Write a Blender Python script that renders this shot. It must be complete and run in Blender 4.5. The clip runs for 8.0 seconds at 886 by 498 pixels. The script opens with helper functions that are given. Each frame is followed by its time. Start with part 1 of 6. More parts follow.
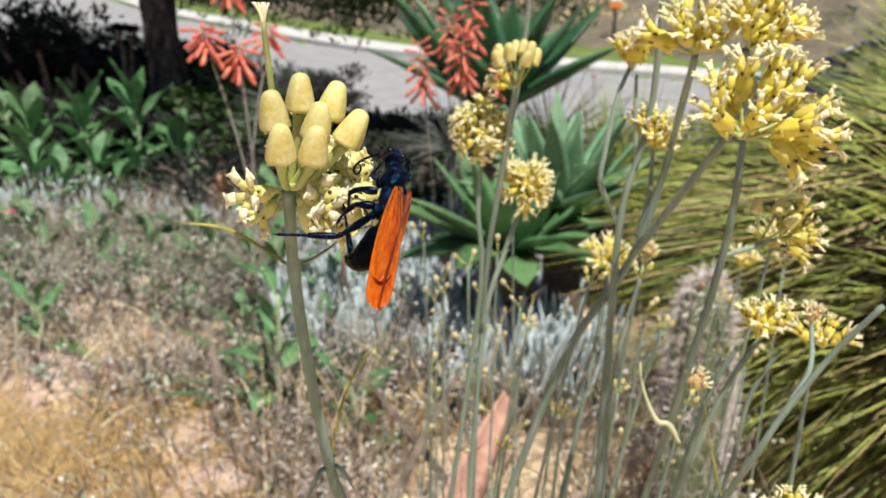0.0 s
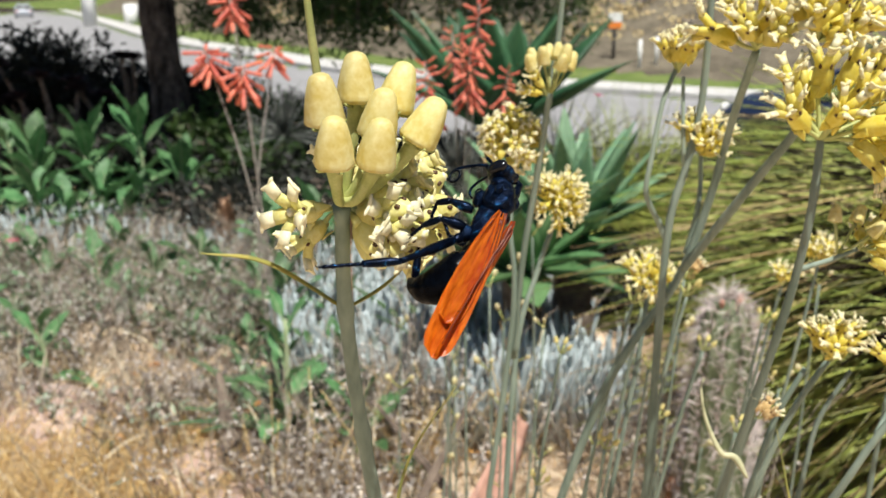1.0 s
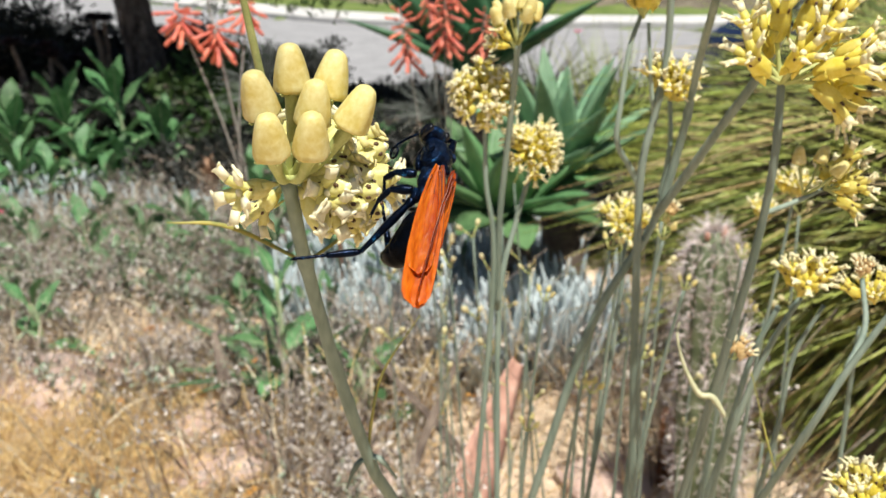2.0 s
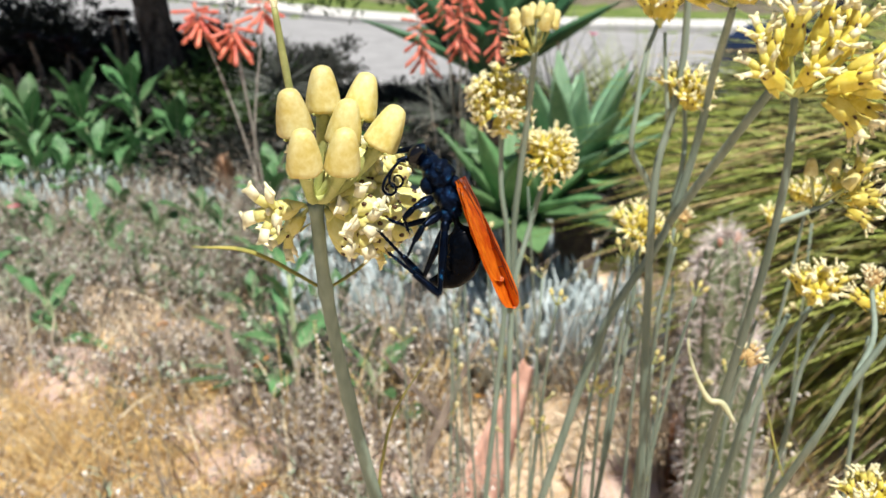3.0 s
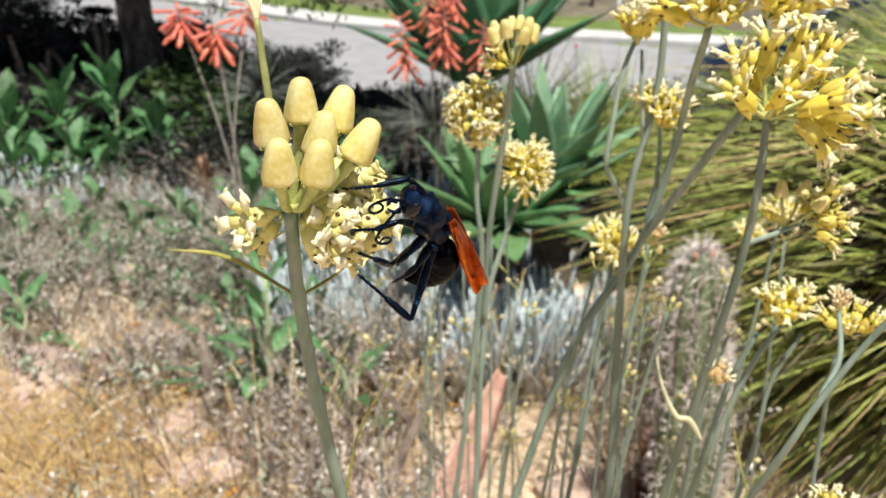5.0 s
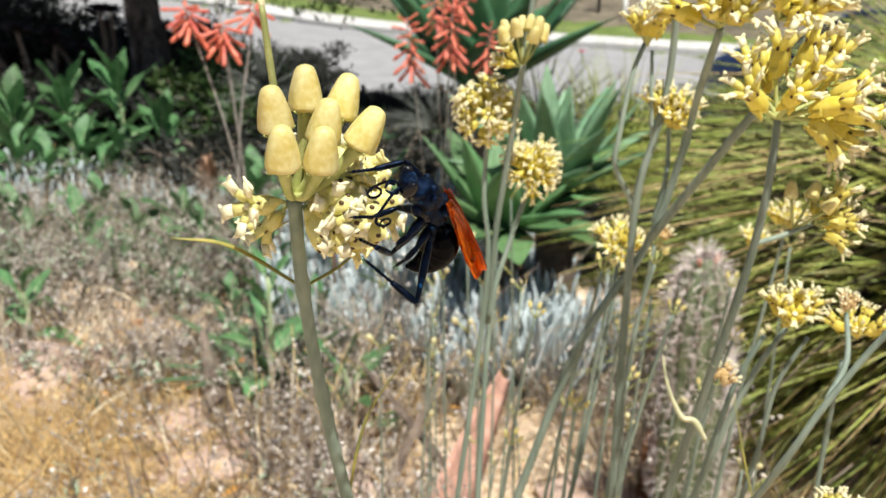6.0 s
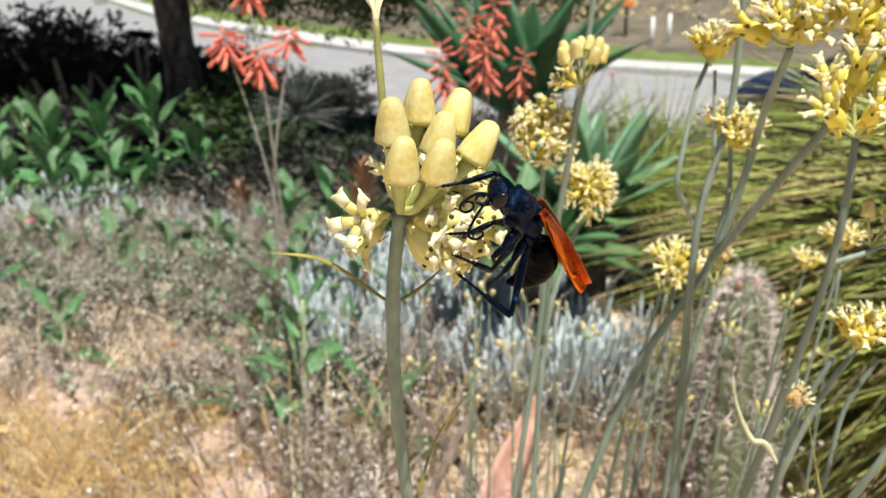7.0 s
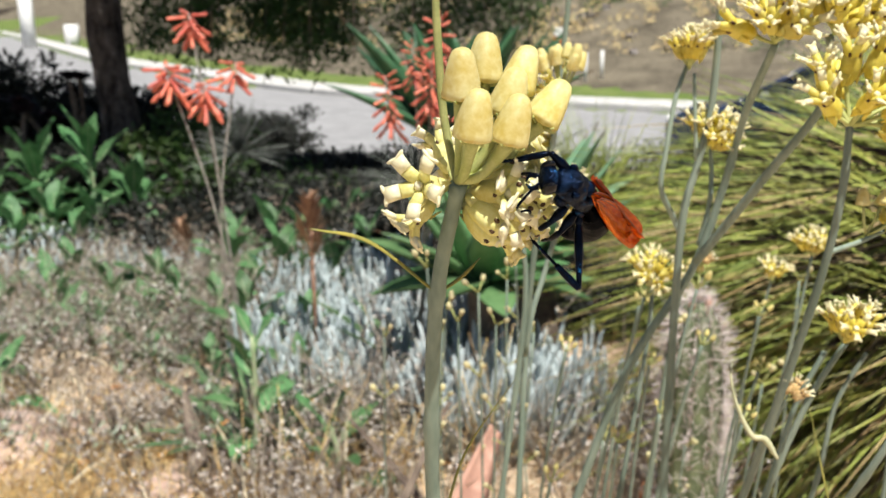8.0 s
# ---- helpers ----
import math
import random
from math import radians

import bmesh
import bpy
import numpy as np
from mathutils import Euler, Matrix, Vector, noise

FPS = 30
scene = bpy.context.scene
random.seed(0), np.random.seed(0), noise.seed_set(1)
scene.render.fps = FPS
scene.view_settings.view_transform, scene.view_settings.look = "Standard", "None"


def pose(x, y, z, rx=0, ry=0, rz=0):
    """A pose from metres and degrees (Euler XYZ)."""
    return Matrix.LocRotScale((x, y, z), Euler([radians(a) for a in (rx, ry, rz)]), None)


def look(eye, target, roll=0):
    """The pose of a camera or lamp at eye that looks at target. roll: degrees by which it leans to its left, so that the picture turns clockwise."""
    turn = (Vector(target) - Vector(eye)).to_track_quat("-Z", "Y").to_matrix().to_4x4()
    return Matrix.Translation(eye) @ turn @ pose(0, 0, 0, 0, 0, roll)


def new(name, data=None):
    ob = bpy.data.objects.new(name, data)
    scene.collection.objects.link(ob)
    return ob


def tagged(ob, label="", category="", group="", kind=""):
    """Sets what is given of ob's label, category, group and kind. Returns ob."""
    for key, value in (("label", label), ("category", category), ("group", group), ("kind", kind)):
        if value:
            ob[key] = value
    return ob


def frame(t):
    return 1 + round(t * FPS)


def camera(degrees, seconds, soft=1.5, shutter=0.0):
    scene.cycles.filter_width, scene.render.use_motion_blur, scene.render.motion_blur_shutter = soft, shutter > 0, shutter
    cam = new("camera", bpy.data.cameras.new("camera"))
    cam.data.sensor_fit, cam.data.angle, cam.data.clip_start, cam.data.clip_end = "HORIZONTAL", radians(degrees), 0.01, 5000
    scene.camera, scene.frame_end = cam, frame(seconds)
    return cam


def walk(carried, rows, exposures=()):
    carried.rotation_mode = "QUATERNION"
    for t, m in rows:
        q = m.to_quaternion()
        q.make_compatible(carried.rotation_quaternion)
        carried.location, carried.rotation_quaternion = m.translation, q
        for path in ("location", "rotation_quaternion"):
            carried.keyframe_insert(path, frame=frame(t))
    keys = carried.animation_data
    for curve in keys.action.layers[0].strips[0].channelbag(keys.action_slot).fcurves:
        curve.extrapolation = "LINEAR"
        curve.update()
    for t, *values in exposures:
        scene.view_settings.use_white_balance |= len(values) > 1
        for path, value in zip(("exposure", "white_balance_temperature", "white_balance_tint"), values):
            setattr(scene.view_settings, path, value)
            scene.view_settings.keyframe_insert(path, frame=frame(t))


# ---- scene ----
cam = camera(52.0, 8.0)
# The walk of the hand-held camera.
walk(cam, [
    (0.0, pose(0.0155, -0.0351, 1.1124, 73.09, 0, -0.21) @ pose(0, 0, 0, 0, 0, 0.98)),
    (0.5, pose(0.0084, -0.0103, 1.1058, 73.25, 0, 0.36) @ pose(0, 0, 0, 0, 0, 0.15)),
    (1.0, pose(0.0000, 0.0000, 1.1000, 74.50, 0, 0.00) @ pose(0, 0, 0, 0, 0, 0.00)),
    (1.5, pose(0.0082, -0.0014, 1.1042, 74.23, 0, -0.52) @ pose(0, 0, 0, 0, 0, -0.12)),
    (1.7, pose(0.0070, -0.0020, 1.1057, 70.95, 0, -1.25) @ pose(0, 0, 0, 0, 0, -2.59)),
    (2.8, pose(0.0072, -0.0022, 1.1115, 71.24, 0, 0.43) @ pose(0, 0, 0, 0, 0, -3.03)),
    (3.0, pose(0.0051, -0.0087, 1.1116, 71.07, 0, 0.23) @ pose(0, 0, 0, 0, 0, -2.47)),
    (3.5, pose(0.0021, -0.0132, 1.1116, 71.01, 0, -0.02) @ pose(0, 0, 0, 0, 0, -1.40)),
    (4.0, pose(0.0089, -0.0114, 1.1190, 71.22, 0, -0.91) @ pose(0, 0, 0, 0, 0, -1.61)),
    (5.5, pose(0.0072, -0.0076, 1.1110, 71.53, 0, -1.13) @ pose(0, 0, 0, 0, 0, -0.06)),
    (6.0, pose(0.0055, -0.0088, 1.1106, 71.67, 0, -1.03) @ pose(0, 0, 0, 0, 0, 0.26)),
    (6.5, pose(-0.0108, -0.0032, 1.1082, 72.01, 0, -0.78) @ pose(0, 0, 0, 0, 0, -0.20)),
    (7.0, pose(-0.0127, -0.0092, 1.1087, 73.16, 0, 0.68) @ pose(0, 0, 0, 0, 0, -0.14)),
    (7.5, pose(-0.0189, -0.0129, 1.1014, 74.06, 0, 0.92) @ pose(0, 0, 0, 0, 0, -0.22)),
    (8.0, pose(-0.0358, -0.0059, 1.0927, 75.48, 0, -3.18) @ pose(0, 0, 0, 0, 0, -0.61)),
], exposures=[(0.0, 0.36), (1.7, 0.43), (2.8, 0.55), (8.0, 0.50)])
# The lens is set on the insect for the whole shot.
cam.data.dof.use_dof = True
cam.data.dof.focus_distance = 0.225
cam.data.dof.aperture_fstop = 30.0

# ---- light ----
SUN_EL, SUN_AZ = 66.0, 22.0
world = bpy.data.worlds.new("sky")
scene.world = world
world.use_nodes = True
wn = world.node_tree.nodes
sky = wn.new("ShaderNodeTexSky")
sky.sky_type, sky.sun_disc = "NISHITA", False
sky.sun_elevation, sky.sun_rotation = radians(SUN_EL), radians(180 - SUN_AZ)
wn["Background"].inputs["Strength"].default_value = 0.05
world.node_tree.links.new(sky.outputs[0], wn["Background"].inputs["Color"])
sun = new("sun", bpy.data.lights.new("sun", "SUN"))
sun.data.energy, sun.data.angle, sun.data.color = 5.0, radians(0.53), (1.0, 0.965, 0.895)
_el, _az = radians(SUN_EL), radians(SUN_AZ)
sun.matrix_world = look((0, 0, 0), (-math.sin(_az) * math.cos(_el), math.cos(_az) * math.cos(_el), -math.sin(_el)))


# ---- materials ----
def mat(name, c1, c2, scale=40.0, rough=0.6, bump=0.15, spec=0.4, metal=0.0, trans=0.0, vary=0.0, island=0.0, stretch=(1, 1, 1), c3=None, coat=0.0, size=0.002):
    """Two-scale noise between c1 and c2, fine bump, optional light passing through, and variation per object or per island."""
    m = bpy.data.materials.new(name)
    m.use_nodes = True
    nt, nd, ln = m.node_tree, m.node_tree.nodes, m.node_tree.links.new
    p = nd["Principled BSDF"]
    tc, mp = nd.new("ShaderNodeTexCoord"), nd.new("ShaderNodeMapping")
    mp.inputs["Scale"].default_value = stretch
    ln(tc.outputs["Object"], mp.inputs["Vector"])
    n1, n2 = nd.new("ShaderNodeTexNoise"), nd.new("ShaderNodeTexNoise")
    n1.inputs["Scale"].default_value, n2.inputs["Scale"].default_value = scale, scale * 7
    n1.inputs["Detail"].default_value, n2.inputs["Detail"].default_value = 4, 3
    for n in (n1, n2):
        ln(mp.outputs[0], n.inputs["Vector"])
    mx = nd.new("ShaderNodeMath")
    mx.operation = "MULTIPLY_ADD"
    ln(n2.outputs[0], mx.inputs[0])
    mx.inputs[1].default_value = 0.5
    sb = nd.new("ShaderNodeMath")
    sb.operation = "SUBTRACT"
    ln(n1.outputs[0], sb.inputs[0])
    sb.inputs[1].default_value = 0.25
    ln(sb.outputs[0], mx.inputs[2])
    rp = nd.new("ShaderNodeValToRGB")
    rp.color_ramp.elements[0].position, rp.color_ramp.elements[1].position = 0.32, 0.68
    rp.color_ramp.elements[0].color, rp.color_ramp.elements[1].color = (*c1, 1), (*c2, 1)
    if c3:
        e = rp.color_ramp.elements.new(0.82)
        e.color = (*c3, 1)
    ln(mx.outputs[0], rp.inputs[0])
    col = rp.outputs[0]
    if vary or island:
        src = nd.new("ShaderNodeObjectInfo").outputs["Random"] if vary else nd.new("ShaderNodeNewGeometry").outputs["Random Per Island"]
        amount = vary or island
        mr = nd.new("ShaderNodeMapRange")
        mr.inputs["To Min"].default_value, mr.inputs["To Max"].default_value = 1 - amount, 1 + amount
        ln(src, mr.inputs["Value"])
        hs = nd.new("ShaderNodeHueSaturation")
        ln(mr.outputs[0], hs.inputs["Value"])
        m2 = nd.new("ShaderNodeMapRange")
        m2.inputs["To Min"].default_value, m2.inputs["To Max"].default_value = 0.5 - 0.04 * amount, 0.5 + 0.04 * amount
        ln(src, m2.inputs["Value"])
        ln(m2.outputs[0], hs.inputs["Hue"])
        ln(col, hs.inputs["Color"])
        col = hs.outputs[0]
    ln(col, p.inputs["Base Color"])
    p.inputs["Roughness"].default_value, p.inputs["Metallic"].default_value = rough, metal
    p.inputs["Specular IOR Level"].default_value, p.inputs["Coat Weight"].default_value = spec, coat
    if bump:
        b = nd.new("ShaderNodeBump")
        b.inputs["Strength"].default_value, b.inputs["Distance"].default_value = bump, size
        ln(mx.outputs[0], b.inputs["Height"])
        ln(b.outputs[0], p.inputs["Normal"])
    if trans:
        t, ms = nd.new("ShaderNodeBsdfTranslucent"), nd.new("ShaderNodeMixShader")
        ln(col, t.inputs["Color"])
        ms.inputs[0].default_value = trans
        ln(p.outputs[0], ms.inputs[1])
        ln(t.outputs[0], ms.inputs[2])
        ln(ms.outputs[0], nd["Material Output"].inputs["Surface"])
    return m


STEM = mat("milkweed_stem", (0.13, 0.175, 0.135), (0.23, 0.28, 0.222), 60, 0.62, 0.14, vary=0.2, stretch=(1, 1, 0.12), size=0.0005)
STEM_SHOOT = mat("milkweed_shoot", (0.22, 0.24, 0.08), (0.33, 0.33, 0.12), 200, 0.6, 0.1, size=0.0004)
NARROW_LEAF = mat("milkweed_leaf", (0.20, 0.22, 0.06), (0.40, 0.35, 0.08), 90, 0.5, 0.1, trans=0.2, size=0.0004)
BUD = mat("milkweed_bud", (0.63, 0.51, 0.14), (0.79, 0.735, 0.37), 90, 0.5, 0.3, trans=0.22, vary=0.10, c3=(0.62, 0.42, 0.09), size=0.0006)
PEDICEL = mat("pedicel", (0.38, 0.42, 0.13), (0.52, 0.54, 0.22), 200, 0.55, 0.1, trans=0.1, size=0.0003)
PETAL_LEMON = mat("petal_lemon", (0.70, 0.59, 0.09), (0.80, 0.73, 0.23), 180, 0.45, 0.08, trans=0.36, vary=0.12, size=0.0003)
PETAL = mat("petal_yellow", (0.67, 0.54, 0.055), (0.79, 0.69, 0.17), 180, 0.45, 0.08, trans=0.25, vary=0.14, size=0.0003)
PETAL_OLD = mat("petal_withered", (0.50, 0.32, 0.13), (0.66, 0.50, 0.26), 240, 0.6, 0.2, trans=0.15, vary=0.12, size=0.0003)
HOOD = mat("hood_cream", (0.81, 0.76, 0.47), (0.87, 0.84, 0.63), 220, 0.4, 0.06, trans=0.2, vary=0.06, size=0.0002)
HOOD_CREAM = mat("hood_pale_yellow", (0.77, 0.70, 0.38), (0.84, 0.79, 0.54), 220, 0.4, 0.06, trans=0.2, vary=0.06, size=0.0002)
HOOD_YELLOW = mat("hood_yellow", (0.78, 0.70, 0.28), (0.85, 0.79, 0.45), 220, 0.4, 0.06, trans=0.25, vary=0.08, size=0.0002)
STIGMA = mat("stigma_brown", (0.05, 0.025, 0.008), (0.11, 0.055, 0.02), 500, 0.5, 0.1, size=0.0002)
POD = mat("pod", (0.38, 0.38, 0.22), (0.53, 0.51, 0.32), 160, 0.6, 0.15, size=0.0005)
# c3 on body and legs: blue glints painted in as speckles
WASP = mat("wasp_blue_black", (0.001, 0.001, 0.002), (0.004, 0.015, 0.046), 620, 0.24, 1.0, 0.15, metal=0.75, c3=(0.03, 0.22, 0.55), size=0.0004)
WASP_LEG = mat("wasp_leg", (0.0015, 0.002, 0.004), (0.003, 0.009, 0.026), 420, 0.28, 0.5, 0.15, metal=0.7, c3=(0.02, 0.16, 0.40), size=0.0003)
WASP_EYE = mat("wasp_eye", (0.002, 0.002, 0.003), (0.005, 0.005, 0.007), 900, 0.16, 0.05, 0.3, size=0.0001)
WING = mat("wing_orange", (0.50, 0.065, 0.004), (0.84, 0.24, 0.014), 190, 0.34, 0.9, 0.40, trans=0.45, stretch=(0.3, 1, 1), c3=(0.90, 0.42, 0.04), size=0.0005)
VEIN = mat("wing_vein", (0.10, 0.015, 0.004), (0.18, 0.03, 0.006), 400, 0.4, 0.1, size=0.0001)
ALOE_FLOWER = mat("aloe_coral", (0.72, 0.14, 0.09), (0.84, 0.32, 0.22), 60, 0.42, 0.08, trans=0.2, vary=0.16, size=0.0006)
ALOE_STALK = mat("aloe_stalk", (0.17, 0.155, 0.135), (0.34, 0.32, 0.28), 60, 0.7, 0.2, size=0.001)
ALOE_LEAF = mat("aloe_leaf", (0.05, 0.10, 0.045), (0.10, 0.17, 0.07), 20, 0.5, 0.12, vary=0.2, size=0.002)
AGAVE_DARK = mat("agave_dark", (0.022, 0.075, 0.034), (0.062, 0.150, 0.066), 7, 0.40, 0.1, vary=0.25, stretch=(1, 1, 0.5), size=0.003)
AGAVE_GREY = mat("agave_grey", (0.12, 0.235, 0.13), (0.23, 0.38, 0.22), 8, 0.5, 0.1, vary=0.25, stretch=(1, 1, 0.5), size=0.003)
AGAVE_MID = mat("agave_green", (0.055, 0.14, 0.05), (0.14, 0.27, 0.11), 8, 0.45, 0.1, vary=0.3, stretch=(1, 1, 0.5), size=0.003)
SPINE = mat("agave_spine", (0.08, 0.035, 0.02), (0.16, 0.08, 0.04), 200, 0.4, 0.1, size=0.0005)
THISTLE = mat("thistle_leaf", (0.058, 0.145, 0.052), (0.13, 0.27, 0.11), 22, 0.52, 0.35, 0.35, trans=0.22, vary=0.3, size=0.002)
RIB = mat("leaf_rib", (0.30, 0.38, 0.20), (0.40, 0.46, 0.28), 80, 0.5, 0.1, size=0.0005)
CHALK = mat("chalk_sticks", (0.33, 0.40, 0.41), (0.55, 0.61, 0.61), 30, 0.6, 0.1, island=0.25, size=0.001)
BRUSH = mat("dry_brush", (0.11, 0.087, 0.068), (0.37, 0.30, 0.235), 9, 0.8, 0.1, island=0.5, size=0.001)
SEED = mat("dry_seed", (0.50, 0.44, 0.39), (0.78, 0.72, 0.67), 12, 0.8, 0.1, island=0.35, size=0.001)
SILVER = mat("silver_leaf", (0.16, 0.22, 0.13), (0.34, 0.41, 0.30), 10, 0.7, 0.1, island=0.4, size=0.001)
STRAW = mat("straw", (0.61, 0.39, 0.145), (0.85, 0.645, 0.33), 14, 0.7, 0.1, trans=0.2, island=0.35, size=0.001)
TUSSOCK = mat("tussock_blade", (0.125, 0.175, 0.030), (0.44, 0.465, 0.105), 3, 0.42, 0.1, 0.5, trans=0.1, island=0.55, size=0.001)
TUSSOCK_DRY = mat("tussock_dry", (0.42, 0.30, 0.12), (0.60, 0.47, 0.24), 4, 0.6, 0.1, island=0.3, size=0.001)
CACTUS = mat("cactus_skin", (0.07, 0.095, 0.045), (0.16, 0.19, 0.10), 30, 0.6, 0.2, size=0.002)
CACTUS_SPINE = mat("cactus_spine", (0.58, 0.48, 0.45), (0.80, 0.72, 0.69), 80, 0.6, 0.0, island=0.2)
CACTUS_TOP = mat("cactus_top", (0.36, 0.17, 0.12), (0.50, 0.31, 0.24), 120, 0.6, 0.1)
# c3: pale flecks in the bark colour stand in for sun dapples
BARK = mat("bark", (0.012, 0.009, 0.008), (0.13, 0.11, 0.10), 16, 0.9, 1.0, 0.2, stretch=(1, 1, 0.45), c3=(0.45, 0.40, 0.37), size=0.04)
TREE_LEAF = mat("tree_leaf", (0.032, 0.072, 0.018), (0.085, 0.140, 0.036), 4, 0.5, 0.0, trans=0.45, island=0.4)
# near-black foliage: the deep shade is put into the leaf colour
SHRUB_SHADED = mat("shrub_shaded", (0.006, 0.008, 0.006), (0.026, 0.028, 0.020), 5, 0.55, 0.1, 0.25, trans=0.1, island=0.5)
SHRUB_RED = mat("shrub_wine", (0.010, 0.005, 0.007), (0.034, 0.016, 0.020), 6, 0.4, 0.1, 0.3, trans=0.1, island=0.4)
TWIG = mat("twig", (0.09, 0.065, 0.05), (0.22, 0.17, 0.13), 30, 0.8, 0.3, size=0.001)
GROUND = mat("garden_soil", (0.42, 0.30, 0.20), (0.68, 0.53, 0.38), 5, 0.95, 0.8, 0.1, c3=(0.72, 0.58, 0.48), size=0.02)
HILL = mat("dry_bank", (0.10, 0.085, 0.062), (0.21, 0.18, 0.13), 0.8, 0.95, 0.8, 0.1, c3=(0.20, 0.20, 0.11), size=0.3)
LAWN = mat("lawn", (0.085, 0.135, 0.03), (0.18, 0.22, 0.07), 1.2, 0.9, 0.6, 0.1, size=0.05)
ASPHALT = mat("sunbleached_asphalt", (0.25, 0.248, 0.25), (0.325, 0.32, 0.322), 2.5, 0.9, 0.35, 0.2, size=0.01)
CONCRETE = mat("kerb_concrete", (0.44, 0.43, 0.41), (0.58, 0.565, 0.54), 3, 0.85, 0.3, 0.2, size=0.01)
STONE = mat("pink_stone", (0.40, 0.27, 0.22), (0.60, 0.46, 0.39), 12, 0.9, 0.7, 0.2, vary=0.12, size=0.01)
ROCK = mat("bank_rock", (0.13, 0.115, 0.105), (0.28, 0.25, 0.23), 3, 0.9, 0.8, 0.2, vary=0.25, size=0.08)
DEAD_LEAF = mat("dead_agave_leaf", (0.24, 0.115, 0.085), (0.47, 0.27, 0.20), 10, 0.75, 0.4, vary=0.1, stretch=(1, 1, 0.4), c3=(0.54, 0.38, 0.30), size=0.004)
RUST_STRIP = mat("rust_brown_strip", (0.13, 0.05, 0.02), (0.26, 0.11, 0.045), 14, 0.75, 0.4, stretch=(1, 1, 0.4), size=0.004)
LITTER = mat("leaf_litter", (0.48, 0.21, 0.05), (0.66, 0.36, 0.12), 40, 0.6, 0.2, trans=0.15, vary=0.25, size=0.001)
BROWN = mat("dry_flower_spike", (0.30, 0.16, 0.09), (0.50, 0.31, 0.20), 40, 0.8, 0.3, island=0.25, size=0.002)
CAR_PAINT = mat("navy_car_paint", (0.014, 0.024, 0.060), (0.018, 0.030, 0.075), 2, 0.25, 0.0, 0.6, coat=0.7)
SILVER_PAINT = mat("silver_car_paint", (0.42, 0.45, 0.50), (0.45, 0.48, 0.53), 2, 0.25, 0.0, 0.6, coat=0.6)
RUBBER = mat("rubber", (0.015, 0.015, 0.015), (0.03, 0.03, 0.03), 20, 0.8, 0.1, 0.2)
ALLOY = mat("alloy", (0.45, 0.46, 0.48), (0.55, 0.56, 0.58), 10, 0.35, 0.0, metal=0.9)
LAMP = mat("lamp_glass", (0.6, 0.6, 0.58), (0.75, 0.75, 0.72), 20, 0.15, 0.0, 0.6)
WHITE = mat("white_paint", (0.70, 0.70, 0.68), (0.80, 0.80, 0.78), 3, 0.6, 0.1)
ORANGE_SIGN = mat("orange_sign", (0.75, 0.20, 0.03), (0.80, 0.25, 0.05), 8, 0.5, 0.0)
POST = mat("dark_post", (0.03, 0.03, 0.035), (0.06, 0.06, 0.06), 10, 0.6, 0.1)
SPRIG_BUD = mat("sprig_bud", (0.40, 0.36, 0.18), (0.56, 0.50, 0.28), 200, 0.6, 0.1, vary=0.2, size=0.0004)
PETAL_PALE = mat("petal_pale", (0.74, 0.68, 0.20), (0.83, 0.80, 0.39), 180, 0.45, 0.08, trans=0.3, vary=0.12, size=0.0003)
DRY_BLADE = mat("dry_blade", (0.50, 0.41, 0.28), (0.76, 0.67, 0.51), 14, 0.7, 0.1, trans=0.15, island=0.35, size=0.001)
YUCCA = mat("yucca_blade", (0.04, 0.046, 0.038), (0.25, 0.265, 0.235), 8, 0.5, 0.1, island=0.6, size=0.001)
# black shade under the tussock, given as a blade colour
SHADE_THATCH = mat("shade_thatch", (0.008, 0.006, 0.004), (0.040, 0.030, 0.018), 8, 0.9, 0.1, 0.1, island=0.5, size=0.001)
WASP_BELLY = mat("wasp_abdomen", (0.0008, 0.0008, 0.0010), (0.0016, 0.0026, 0.0050), 300, 0.24, 0.08, 0.035, c3=(0.005, 0.016, 0.038), size=0.0002)
# mulch with the tree's shade put into its near-black colour
MULCH_SHADED = mat("shaded_mulch", (0.020, 0.015, 0.011), (0.065, 0.050, 0.037), 7, 0.95, 0.8, 0.1, c3=(0.11, 0.09, 0.07), size=0.02)
PINK = mat("pink_flower", (0.55, 0.04, 0.12), (0.70, 0.10, 0.22), 60, 0.5, 0.1, trans=0.2)


def glass_mat():
    m = bpy.data.materials.new("tinted_glass")
    m.use_nodes = True
    p = m.node_tree.nodes["Principled BSDF"]
    p.inputs["Base Color"].default_value = (0.55, 0.62, 0.62, 1)
    p.inputs["Roughness"].default_value, p.inputs["Transmission Weight"].default_value, p.inputs["IOR"].default_value = 0.02, 1.0, 1.05
    return m


GLASS = glass_mat()


# ---- mesh helpers ----
class Geo:
    """Vertices, faces and material slots of one mesh."""

    def __init__(self):
        self.v, self.f, self.m = [], [], []

    def add(self, verts, faces, slot=0):
        n = len(self.v)
        self.v.extend(tuple(p) for p in verts)
        self.f.extend(tuple(i + n for i in f) for f in faces)
        self.m.extend([slot] * len(faces))


def V(*a):
    return Vector(a)


def mesh(name, geo, mats, origin=(0, 0, 0), smooth=True):
    me = bpy.data.meshes.new(name)
    o = Vector(origin)
    me.from_pydata([Vector(p) - o for p in geo.v], [], geo.f)
    for m in mats:
        me.materials.append(m)
    me.polygons.foreach_set("material_index", geo.m)
    me.polygons.foreach_set("use_smooth", [smooth] * len(geo.f))
    me.update()
    return me


def thing(name, at, label, category, group="", kind=""):
    ob = new(name)
    ob.location = at
    ob.empty_display_size = 0.01
    return tagged(ob, label, category, group, kind)


